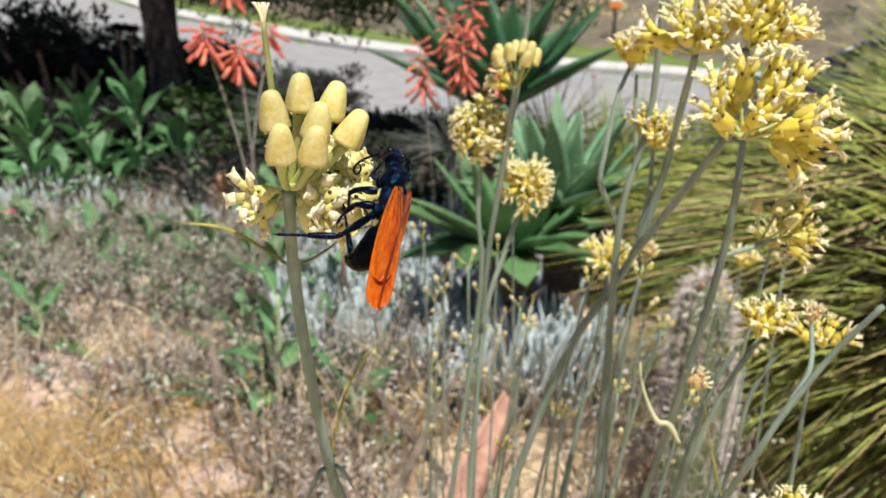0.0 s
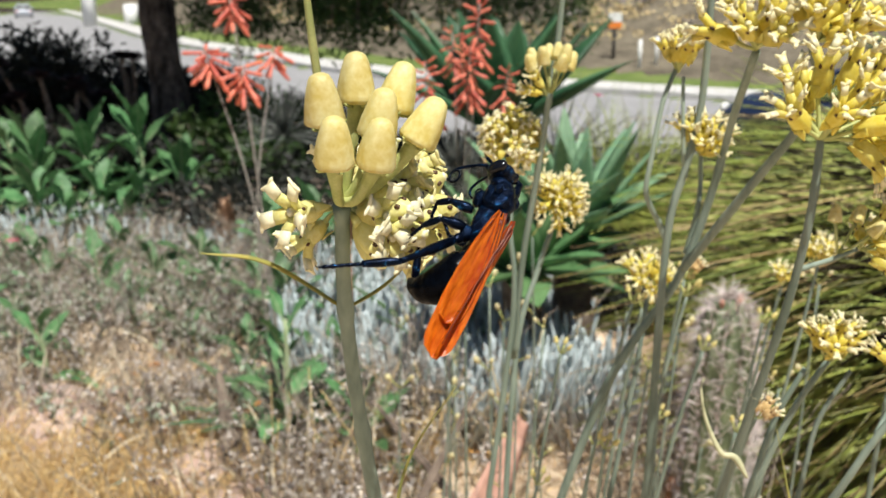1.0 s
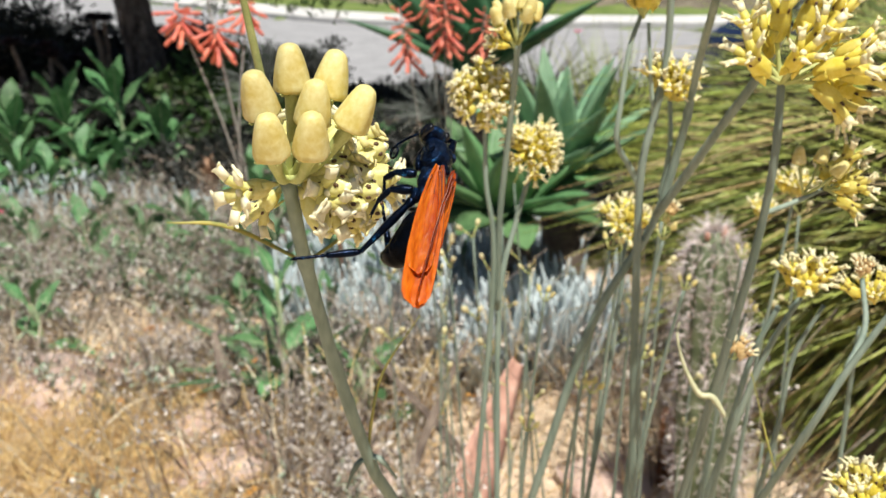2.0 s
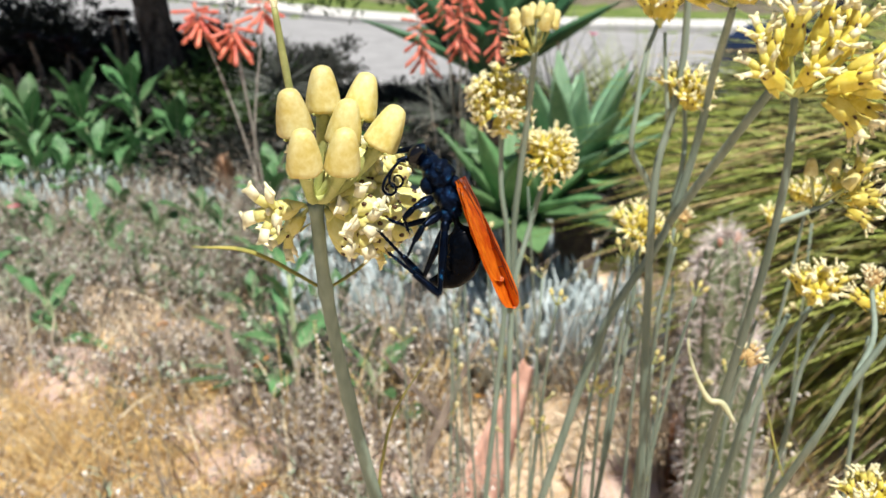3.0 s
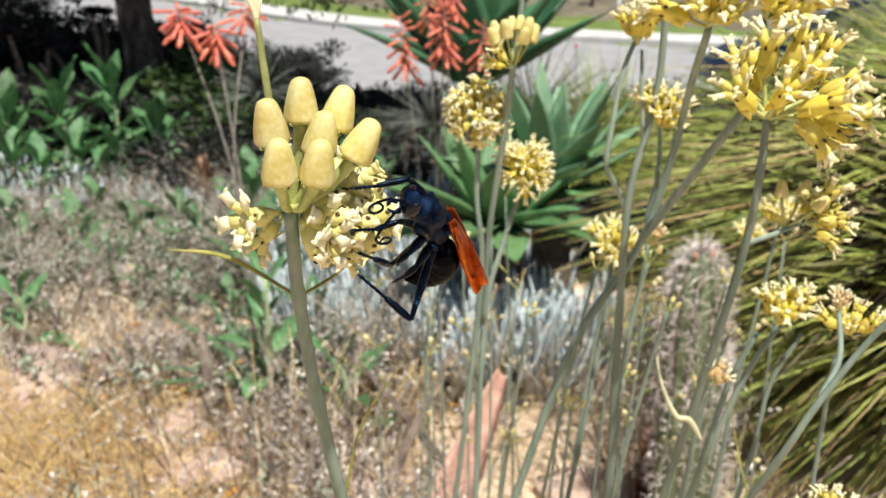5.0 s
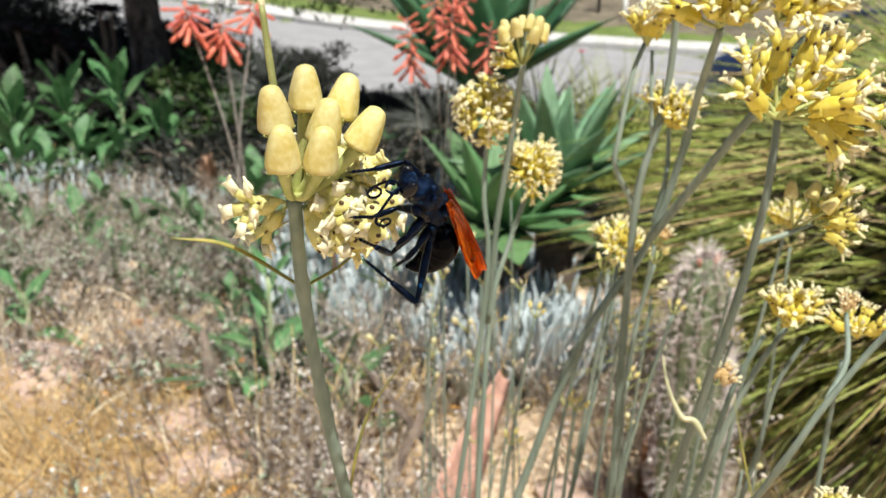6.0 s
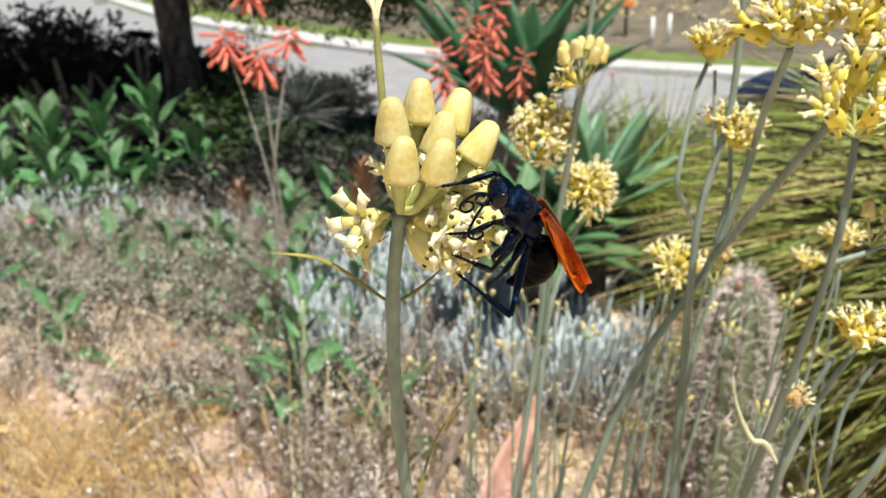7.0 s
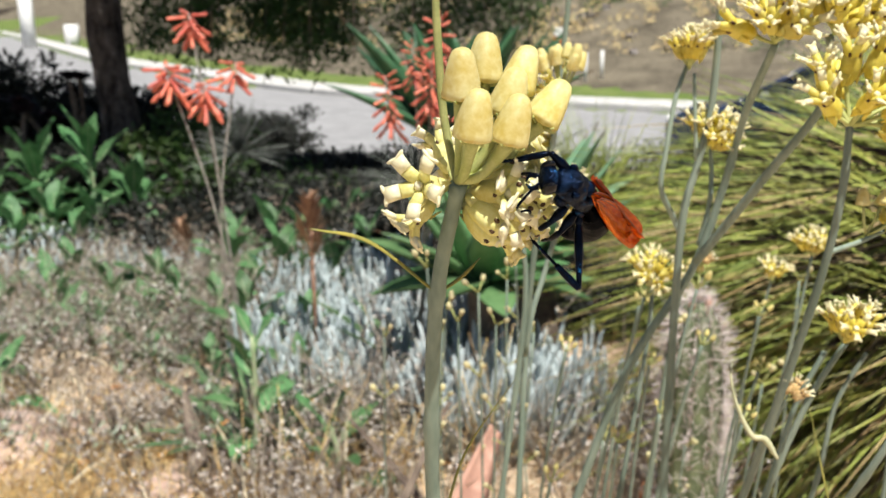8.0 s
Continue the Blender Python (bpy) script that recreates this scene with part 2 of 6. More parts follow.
def part(name, geo, mats, parent, label="", smooth=True, local=False):
    """One mesh under a thing; geometry in world metres, or in the thing's own space with local."""
    origin = (0, 0, 0) if local or parent is None else Vector(parent.location) + (Vector(parent.parent.location) if parent.parent else V(0, 0, 0))
    ob = new(name, mesh(name, geo, mats, origin, smooth))
    ob.parent = parent
    if label:
        ob["label"] = label
    return ob


def solo(name, geo, mats, label, category, at=(0, 0, 0), group="", kind="", smooth=True):
    ob = new(name, mesh(name, geo, mats, at, smooth))
    ob.location = at
    return tagged(ob, label, category, group, kind)


def smooth_line(pts, n=6):
    """Catmull-Rom through the points."""
    pts = [Vector(p) for p in pts]
    if len(pts) < 3:
        return [pts[0].lerp(pts[-1], i / n) for i in range(n + 1)]
    p = [2 * pts[0] - pts[1]] + pts + [2 * pts[-1] - pts[-2]]
    out = []
    for i in range(1, len(p) - 2):
        for k in range(n):
            t = k / n
            a, b, c, d = p[i - 1], p[i], p[i + 1], p[i + 2]
            out.append(0.5 * (2 * b + (c - a) * t + (2 * a - 5 * b + 4 * c - d) * t * t + (3 * b - a - 3 * c + d) * t**3))
    return out + [pts[-1]]


def frames(pts):
    """Tangent and two normals along a line."""
    out, nrm = [], None
    for i, p in enumerate(pts):
        t = (pts[min(i + 1, len(pts) - 1)] - pts[max(i - 1, 0)]).normalized()
        if nrm is None:
            nrm = t.orthogonal().normalized()
        nrm = (nrm - t * nrm.dot(t)).normalized()
        out.append((p, t, nrm, t.cross(nrm)))
    return out


def tube(g, pts, radii, seg=7, slot=0, flat=1.0):
    """A round sweep along pts; radii one number, two (ends) or one for each point."""
    pts = [Vector(p) for p in pts]
    n = len(pts)
    if not hasattr(radii, "__len__"):
        radii = [radii] * n
    if len(radii) != n:
        x = np.linspace(0, 1, len(radii))
        radii = np.interp(np.linspace(0, 1, n), x, radii)
    verts, faces = [], []
    for (p, t, a, b), r in zip(frames(pts), radii):
        for k in range(seg):
            w = 2 * math.pi * k / seg
            verts.append(p + a * (math.cos(w) * r) + b * (math.sin(w) * r * flat))
    for i in range(n - 1):
        for k in range(seg):
            faces.append((i * seg + k, i * seg + (k + 1) % seg, (i + 1) * seg + (k + 1) % seg, (i + 1) * seg + k))
    faces.append(tuple(range(seg - 1, -1, -1)))
    faces.append(tuple((n - 1) * seg + k for k in range(seg)))
    g.add(verts, faces, slot)


def ball(g, c, r, seg=12, rings=8, slot=0, turn=None, rough=0.0, rng=None):
    """An ellipsoid with radii r, turned and roughened."""
    c, turn = Vector(c), turn or Matrix.Identity(3)
    r = (r, r, r) if not hasattr(r, "__len__") else r
    verts, faces = [], []
    for i in range(rings + 1):
        th = math.pi * i / rings
        for k in range(seg):
            ph = 2 * math.pi * k / seg
            d = V(math.sin(th) * math.cos(ph), math.sin(th) * math.sin(ph), math.cos(th))
            s = 1 + (rough * noise.noise(d * 2.3 + c * 37) if rough else 0)
            verts.append(c + turn @ V(d.x * r[0] * s, d.y * r[1] * s, d.z * r[2] * s))
    for i in range(rings):
        for k in range(seg):
            faces.append((i * seg + k, (i + 1) * seg + k, (i + 1) * seg + (k + 1) % seg, i * seg + (k + 1) % seg))
    g.add(verts, faces, slot)


def blade(g, base, way, up, length, width, droop=0.3, n=8, slot=0, fold=0.25, shape=None, thick=0.0, wave=0.0, tip_up=0.0):
    """A leaf: a folded strip from base along way, bending towards -z by droop; shape(s) gives the width along it. thick makes it a fleshy solid."""
    base, way = Vector(base), Vector(way).normalized()
    shape = shape or (lambda s: math.sin(math.pi * min(1, 0.12 + 0.88 * s)) ** 0.7)
    p, d = base.copy(), way.copy()
    rows = []
    for i in range(n + 1):
        s = i / n
        side = d.cross(Vector(up))
        side = side.normalized() if side.length > 1e-4 else d.orthogonal().normalized()
        nm = side.cross(d).normalized()
        w = 0.5 * width * max(shape(s), 0.02)
        wob = wave * width * math.sin(9 * s + base.x * 50)
        rows.append((p.copy(), side, nm, w, wob))
        d = (d + V(0, 0, -droop / n) + V(0, 0, tip_up * s / n)).normalized()
        p = p + d * (length / n)
    verts, faces = [], []
    for q, side, nm, w, wob in rows:
        lift = fold * w
        if thick:
            h = thick * min(1, w / (0.5 * width) + 0.05)
            verts += [q - side * w + nm * lift, q - side * w * 0.5 + nm * (lift * 0.3), q, q + side * w * 0.5 + nm * (lift * 0.3), q + side * w + nm * lift, q + side * w * 0.6 - nm * h * 0.8, q - nm * h, q - side * w * 0.6 - nm * h * 0.8]
        else:
            verts += [q - side * w + nm * (lift + wob), q, q + side * w + nm * (lift - wob)]
    k = 8 if thick else 3
    for i in range(n):
        for j in range(k if thick else 2):
            faces.append((i * k + j, i * k + (j + 1) % k, (i + 1) * k + (j + 1) % k, (i + 1) * k + j))
    g.add(verts, faces, slot)
    return rows[-1][0], d


def lathe(g, base, axis, profile, seg=12, slot=0, lobes=0, amp=0.0):
    """A turned body: profile rows of (distance along the axis, radius)."""
    base, axis = Vector(base), Vector(axis).normalized()
    a = axis.orthogonal().normalized()
    b = axis.cross(a)
    verts, faces = [], []
    for z, r in profile:
        for k in range(seg):
            w = 2 * math.pi * k / seg
            rr = r * (1 + amp * math.cos(lobes * w))
            verts.append(base + axis * z + a * (math.cos(w) * rr) + b * (math.sin(w) * rr))
    n = len(profile)
    for i in range(n - 1):
        for k in range(seg):
            faces.append((i * seg + k, i * seg + (k + 1) % seg, (i + 1) * seg + (k + 1) % seg, (i + 1) * seg + k))
    faces.append(tuple(range(seg - 1, -1, -1)))
    faces.append(tuple((n - 1) * seg + k for k in range(seg)))
    g.add(verts, faces, slot)


def aim(way, spin=0.0):
    """A turn that lays +z along way."""
    return Vector(way).to_track_quat("Z", "Y").to_matrix().to_4x4() @ pose(0, 0, 0, 0, 0, spin)


def rnd_dir(rng, axis, spread):
    """A random direction within spread degrees of axis."""
    axis = Vector(axis).normalized()
    a = axis.orthogonal().normalized()
    b = axis.cross(a)
    c = 1 - rng.random() * (1 - math.cos(radians(spread)))
    s, w = math.sqrt(1 - c * c), rng.random() * 2 * math.pi
    return axis * c + (a * math.cos(w) + b * math.sin(w)) * s


# ---- the ground ----
# the far kerb, from beside the garden round the bend and away
KERB_LINE = np.array([(p.x, p.y) for p in smooth_line([(40, -5.8, 0), (20, 9.2, 0), (5.1, 19.5, 0), (2.1, 21.7, 0), (-1.3, 24.3, 0), (-3.8, 27.6, 0), (-6.2, 31.7, 0), (-10.2, 38.6, 0), (-14.6, 46.6, 0), (-22.7, 64.5, 0), (-40, 103, 0), (-80, 190, 0)], 6)])
KERB_SEG = KERB_LINE[1:] - KERB_LINE[:-1]
KERB_LEN = np.hypot(KERB_SEG[:, 0], KERB_SEG[:, 1])
KERB_RUN = np.concatenate([[0], np.cumsum(KERB_LEN)]) - KERB_LEN[:12].sum()


def beyond(x, y):
    """Metres past the far kerb, square to the road."""
    d = np.array((x, y)) - KERB_LINE[:-1]
    t = np.clip((d * KERB_SEG).sum(1) / KERB_LEN**2, 0, 1)
    e = d - KERB_SEG * t[:, None]
    q = (e * e).sum(1)
    i = int(q.argmin())
    return math.copysign(math.sqrt(q[i]), e[i, 0] * KERB_SEG[i, 1] - e[i, 1] * KERB_SEG[i, 0])


def kerb_point(along, away):
    """A place by the metres along the kerb, to the left, and past it."""
    i = min(max(int(np.searchsorted(KERB_RUN, along)) - 1, 0), len(KERB_SEG) - 1)
    d = KERB_SEG[i] / KERB_LEN[i]
    p = KERB_LINE[i] + d * (along - KERB_RUN[i])
    return V(p[0] + d[1] * away, p[1] - d[0] * away, 0)


def step(a, b, x):
    t = min(1, max(0, (x - a) / (b - a)))
    return t * t * (3 - 2 * t)


def height(x, y):
    s = beyond(x, y)
    z = -1.0 * step(-15.5, -8.8, s)
    if s > 4.0:
        z += 0.12 * step(0, 0.3, s) + (s - 4.0) * 0.16 + 0.8 * step(9, 13, s)
        z += 0.35 * noise.noise(V(x * 0.12, y * 0.12, 0)) * step(6, 14, s)
    elif s > 0.1:
        z += 0.12
    if s < -9:
        z += 0.05 * noise.noise(V(x * 1.1, y * 1.1, 2)) + 0.02 * noise.noise(V(x * 5, y * 5, 5))
    return z


def ground():
    """One sheet from the garden bed over the bank and the street to the far hill."""
    xs = np.unique(np.concatenate([np.linspace(-400, -60, 16), np.linspace(-60, -30, 30), np.linspace(-30, -4, 40), np.linspace(-4, 4, 120), np.linspace(4, 30, 40), np.linspace(30, 400, 24)]))
    ys = np.unique(np.concatenate([np.linspace(-200, -3, 16), np.linspace(-3, 1, 12), np.linspace(1, 6, 90), np.linspace(6, 40, 110), np.linspace(40, 110, 70), np.linspace(110, 500, 30)]))
    g = Geo()
    nx = len(xs)
    verts = [(x, y, height(x, y) - (0.05 if -8.4 < beyond(x, y) < 0.25 else 0)) for y in ys for x in xs]
    faces, slots = [], []
    for j in range(len(ys) - 1):
        for i in range(nx - 1):
            faces.append((j * nx + i, j * nx + i + 1, (j + 1) * nx + i + 1, (j + 1) * nx + i))
            s = beyond(0.5 * (xs[i] + xs[i + 1]), 0.5 * (ys[j] + ys[j + 1]))
            # slot 3, behind the bed: ground coloured dark for the tree's shade
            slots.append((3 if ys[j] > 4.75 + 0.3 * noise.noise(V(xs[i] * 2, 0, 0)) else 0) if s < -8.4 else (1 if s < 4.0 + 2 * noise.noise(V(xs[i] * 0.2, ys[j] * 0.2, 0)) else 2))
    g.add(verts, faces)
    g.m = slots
    solo("ground", g, [GROUND, LAWN, HILL, MULCH_SHADED], "dry garden soil, verge lawn and bare brown bank", "ground", kind="structure")


def strip(name, s0, s1, z0, z1, material, label, category):
    """A long slab beside the kerb line."""
    g = Geo()
    n = len(KERB_LINE)
    verts, faces = [], []
    for i in range(n):
        d = (KERB_LINE[min(i + 1, n - 1)] - KERB_LINE[max(i - 1, 0)])
        d = d / np.hypot(*d)
        for s, z in ((s0, z0), (s0, z1), (s1, z1), (s1, z0)):
            verts.append((KERB_LINE[i][0] + d[1] * s, KERB_LINE[i][1] - d[0] * s, z))
    for i in range(n - 1):
        for k in range(4):
            faces.append((i * 4 + k, i * 4 + (k + 1) % 4, (i + 1) * 4 + (k + 1) % 4, (i + 1) * 4 + k))
    g.add(verts, faces)
    solo(name, g, [material], label, category, kind="structure", smooth=False)


ground()
strip("road", -8.3, 0.0, -1.2, -1.0, ASPHALT, "pale sun-bleached asphalt street", "road")
strip("kerb", 0.0, 0.32, -1.2, -0.86, CONCRETE, "pale concrete kerb along the street", "kerb")
strip("pavement", 0.33, 1.6, -1.2, -0.862, CONCRETE, "pale concrete footpath beside the street", "pavement")
strip("kerb", -8.62, -8.3, -1.2, -0.88, CONCRETE, "pale concrete kerb along the street", "kerb")


# ---- milkweed ----
def flat_arm(g, line, widths, thick, across, slot):
    """A fleshy strap: an oval section, wide along across."""
    verts, faces = [], []
    n = len(line)
    for i, (q, w) in enumerate(zip(line, widths)):
        d = (line[min(i + 1, n - 1)] - line[max(i - 1, 0)]).normalized()
        nm = d.cross(across).normalized()
        h = thick * min(1, 0.4 + w / max(widths))
        for k in range(6):
            a = math.pi * k / 3
            verts.append(q + across * (w * math.cos(a)) + nm * (h * math.sin(a)))
    for i in range(n - 1):
        for k in range(6):
            faces.append((i * 6 + k, i * 6 + (k + 1) % 6, (i + 1) * 6 + (k + 1) % 6, (i + 1) * 6 + k))
    faces += [tuple(range(5, -1, -1)), tuple((n - 1) * 6 + k for k in range(6))]
    g.add(verts, faces, slot)


HOODS = {}


def floret_mesh(name, petal, open_=1.0, arm=1.0, ped=0.006, reach=1.0, girth=1.0, tall=1.0, hood=None):
    """A milkweed flower, +z outwards: a sleeve of bent-back petals, a ring of upright forked hoods, a dark column. ped is its stalk's length."""
    g = Geo()
    if ped:
        tube(g, smooth_line([(0, 0, 0), (0.0005, 0, ped * 0.5), (0, 0, ped + 0.001)], 4), [0.0005, 0.0006, 0.0009], 6, 0)
    f = open_
    prof = [(0, 0.0006), (0.0004, 0.0014), (0.0016, 0.0023 * girth), (0.0036, 0.0030 * girth), (0.0056, 0.0031 * girth), (0.0072, 0.0027 * girth), (0.0082, 0.0020), (0.0088, 0.0010), (0.0094, 0.0004)]
    lathe(g, (0, 0, ped), (0, 0, 1), [(z * tall, r) for z, r in prof], 20, 1, 5, 0.07)
    foot, ped = ped, ped + 0.0070 * (tall - 1)
    for k in (0, 2, 3):
        # loose petal tip, bent away from the sleeve
        w2 = 2 * math.pi * k / 5
        o2 = V(math.cos(w2), math.sin(w2), 0)
        flat_arm(g, [o2 * 0.0029 + V(0, 0, foot + 0.0044), o2 * 0.0031 + V(0, 0, foot + 0.0022), o2 * 0.0036 + V(0, 0, foot + 0.0002)], [0.0016, 0.0012, 0.0002], 0.0003, V(-math.sin(w2), math.cos(w2), 0), 1)
    # hood: a slender arm raised from the mouth, its cream tip forked
    h = Geo()
    w = math.pi / 5
    out, t = V(math.cos(w), math.sin(w), 0), V(-math.sin(w), math.cos(w), 0)
    line = [out * 0.0013 + V(0, 0, ped + 0.0066), out * 0.0020 + V(0, 0, ped + 0.0090), out * (0.0021 + 0.0011 * f * reach) + V(0, 0, ped + 0.0090 + (0.0024 - 0.0004 * f) * reach), out * (0.0022 + 0.0026 * f * reach) + V(0, 0, ped + 0.0090 + (0.0046 - 0.0012 * f) * reach)]
    flat_arm(h, line[:3], [0.0015 * arm ** 0.5, 0.0013 * arm ** 0.5, 0.0009 * arm], 0.0011, t, 0)
    flat_arm(h, line[2:], [0.0009 * arm, 0.0010 * arm], 0.0005 * arm, t, 1)
    d = (line[-1] - line[-2]).normalized()
    fk = 1.0 if arm < 1.5 else 0.6
    for sgn in (-1, 1):
        flat_arm(h, [line[-1] - d * 0.0004, line[-1] + d * (0.0007 * fk) + t * (0.0006 * sgn * arm), line[-1] + d * (0.0015 * fk) + t * (0.0010 * sgn * arm)], [0.0008 * arm, 0.0007 * arm, 0.0003 * arm], 0.00045, t, 1)
    HOODS[name] = mesh(name + "_hood", h, [petal, hood or HOOD])
    lathe(g, (0, 0, ped + 0.0080), (0, 0, 1), [(0, 0.0010), (0.0014, 0.0010), (0.0022, 0.0012), (0.0026, 0.0004)], 8, 2)
    for k in range(5):
        w = 2 * math.pi * k / 5
        ball(g, (0.0023 * math.cos(w), 0.0023 * math.sin(w), ped + 0.0080), (0.00070, 0.00070, 0.0009), 6, 4, 3)
    return mesh(name, g, [PEDICEL, petal, hood or HOOD, STIGMA])


FLORET = floret_mesh("floret", PETAL, 1.1, 1.3, 0.006, 1.4, 0.95, 1.0, HOOD_CREAM)
FLORET_TIGHT = floret_mesh("floret_tight", PETAL, 0.6, 1.3, 0.006, 1.3, 1.0, 1.0, HOOD_CREAM)
FLORET_LEMON = floret_mesh("floret_lemon", PETAL_LEMON, 0.9, 1.3, 0.007, 1.4, 0.95, 1.0, HOOD_CREAM)
FLORET_PALE = floret_mesh("floret_pale", PETAL_PALE, 1.45, 2.0, 0.004, 1.25, 1.0, 1.3)
FLORET_HALF = floret_mesh("floret_half", PETAL_PALE, 0.8, 1.8, 0.004, 0.85, 1.2, 1.4, HOOD_YELLOW)
FLORET_CLOSED = floret_mesh("floret_closed", PETAL_PALE, 0.5, 1.2, 0.004, 0.7, 1.15, 1.6)
HOODS.pop("floret_closed")
FLORET_LONE = floret_mesh("floret_lone", PETAL_PALE, 1.6, 2.1, 0.006, 1.35, 0.9)
FLORET_OLD = floret_mesh("floret_old", PETAL_OLD, 0.6)
FLORET_STAR = floret_mesh("floret_star", PETAL_LEMON, 1.7, 1.6, 0.009, 0.95, 1.15, 1.0, HOOD_CREAM)
HEAD = floret_mesh("floret_head", PETAL, 0.85, 1.4, 0, 1.5, 0.95, 1.3, HOOD_CREAM)
HEAD_LEMON = floret_mesh("floret_head_lemon", PETAL_LEMON, 1.0, 1.4, 0, 1.5, 0.95, 1.3, HOOD_CREAM)


def bud_mesh():
    g = Geo()
    lathe(g, (0, 0, 0), (0, 0, 1), [(-0.0003, 0.0018), (0.0000, 0.0039), (0.0005, 0.0049), (0.0012, 0.0051), (0.0022, 0.0049), (0.0042, 0.0047), (0.0066, 0.0042), (0.0090, 0.0036), (0.0109, 0.0030), (0.0120, 0.0024), (0.0126, 0.0015), (0.0129, 0.0004)], 30, 0, 5, 0.035)
    for k in range(5):
        w = 2 * math.pi * (k + 0.5) / 5
        c, s = math.cos(w), math.sin(w)
        tube(g, [V(0.0022 * c, 0.0022 * s, -0.0004), V(0.0047 * c, 0.0047 * s, -0.0001), V(0.0054 * c, 0.0054 * s, 0.0004)], [0.0006, 0.0002], 5, 1)
    return mesh("bud", g, [BUD, PEDICEL])


BUD_MESH = bud_mesh()


def place(name, data, parent, at, way, size=1.0, spin=0.0):
    """One more part on shared mesh data, at a place in its thing's space with +z along way."""
    ob = new(name, data)
    ob.parent = parent
    ob.matrix_basis = Matrix.Translation(Vector(at)) @ aim(way, spin) @ Matrix.Diagonal((size, size, size, 1))
    for k in range(5 if data.name in HOODS else 0):
        hood = new("hood", HOODS[data.name])
        hood.parent = ob
        hood.matrix_basis = pose(0, 0, 0, 0, 0, 72 * k)
    return ob


def umbel(parent, centre, axis, count, spread, size=1.0, data=None, seed=1, tight=0.3):
    """Flowers that radiate from one point, evenly spread over a cap round axis."""
    rng = random.Random(seed)
    axis = Vector(axis).normalized()
    a = axis.orthogonal().normalized()
    b = axis.cross(a)
    for i in range(count):
        c = 1 - (i + 0.5) / count * (1 - math.cos(radians(spread)))
        w = i * 2.39996 + rng.uniform(-0.3, 0.3)
        s = math.sqrt(max(0, 1 - c * c))
        d = axis * c + (a * math.cos(w) + b * math.sin(w)) * s
        d = (d + V(rng.uniform(-0.14, 0.14), rng.uniform(-0.14, 0.14), rng.uniform(-0.1, 0.14))).normalized()
        dm = data or (FLORET_TIGHT if rng.random() < tight else FLORET_LEMON if rng.random() < 0.4 else FLORET)
        place("floret", dm, parent, centre, d, size * rng.uniform(0.85, 1.12), rng.uniform(0, 360))


def loose_head(parent, hub, rows, size=1.0, seed=1):
    """Flowers on long thin stalks: rows of (middle of the flower from the hub, in mm, and its way)."""
    rng = random.Random(seed)
    hub = Vector(hub)
    for mid, way in rows:
        way = Vector(way).normalized()
        end = hub + Vector(mid) * 0.001 - way * (0.0042 * size)
        g = Geo()
        tube(g, smooth_line([hub, hub.lerp(end, 0.55) + V(0, 0, rng.uniform(-0.001, 0.001)) - way * 0.001, end + way * 0.0006], 6), [0.0014, 0.0008, 0.0009], 6)
        part("pedicel", g, [PEDICEL], parent, local=True)
        place("floret", HEAD if rng.random() < 0.55 else HEAD_LEMON, parent, end, way, size * rng.uniform(0.95, 1.12), rng.uniform(0, 72))


def bud_head(parent, centre, axis, count, spread, size=0.5, seed=3):
    """Closed buds that radiate from one point, each on its pedicel."""
    rng = random.Random(seed)
    ax = Vector(axis).normalized()
    a = ax.orthogonal().normalized()
    for i in range(count):
        c = 1 - (i + 0.5) / count * (1 - math.cos(radians(spread)))
        w = i * 2.39996
        d = (ax * c + (a * math.cos(w) + ax.cross(a) * math.sin(w)) * math.sqrt(1 - c * c)).normalized()
        end = Vector(centre) + d * 0.014 * size / 0.55 * rng.uniform(0.85, 1.1)
        g = Geo()
        tube(g, [Vector(centre), Vector(centre).lerp(end, 0.5) + V(0, 0, -0.0008), end], [0.0005, 0.0007], 5)
        part("pedicel", g, [PEDICEL], parent, local=True)
        place("bud", BUD_MESH, parent, end, (d + ax * 0.5), size * rng.uniform(0.9, 1.1), rng.uniform(0, 72))


STALK_LABEL = "upright grey-green milkweed stalk with pale yellow flowers"


def stalk(points, base, radius, label=STALK_LABEL, branches=()):
    """A milkweed stem from its foot in the soil through points up to its top; branches are (points, radius). Returns the thing."""
    foot = Vector(base)
    ob = thing("milkweed_stalk", foot, label, "flower stalk", "milkweed stalks")
    g = Geo()
    line = smooth_line([p for p in reversed(points)], 7)
    low = line[0]
    d = (line[1] - line[0]).normalized()
    mid = low.lerp(foot, 0.5) - d * 0.06
    line = smooth_line([foot + V(0, 0, -0.04), mid, low], 8)[:-1] + line
    n = len(line)
    rad = [0.88 * radius * (1.25 - 0.45 * i / n) * (1 + 0.08 * noise.noise(line[i] * 40) + (0.22 if i % 17 == 5 else 0)) for i in range(n)]
    tube(g, line, rad, 9)
    part("stem", g, [STEM], ob)
    for pts, r in branches:
        b = Geo()
        tube(b, smooth_line(list(reversed(pts)), 7), [r * 1.1, r * 0.8], 8)
        part("side_stem", b, [STEM], ob)
    return ob


def on(ob, p):
    return Vector(p) - Vector(ob.location)


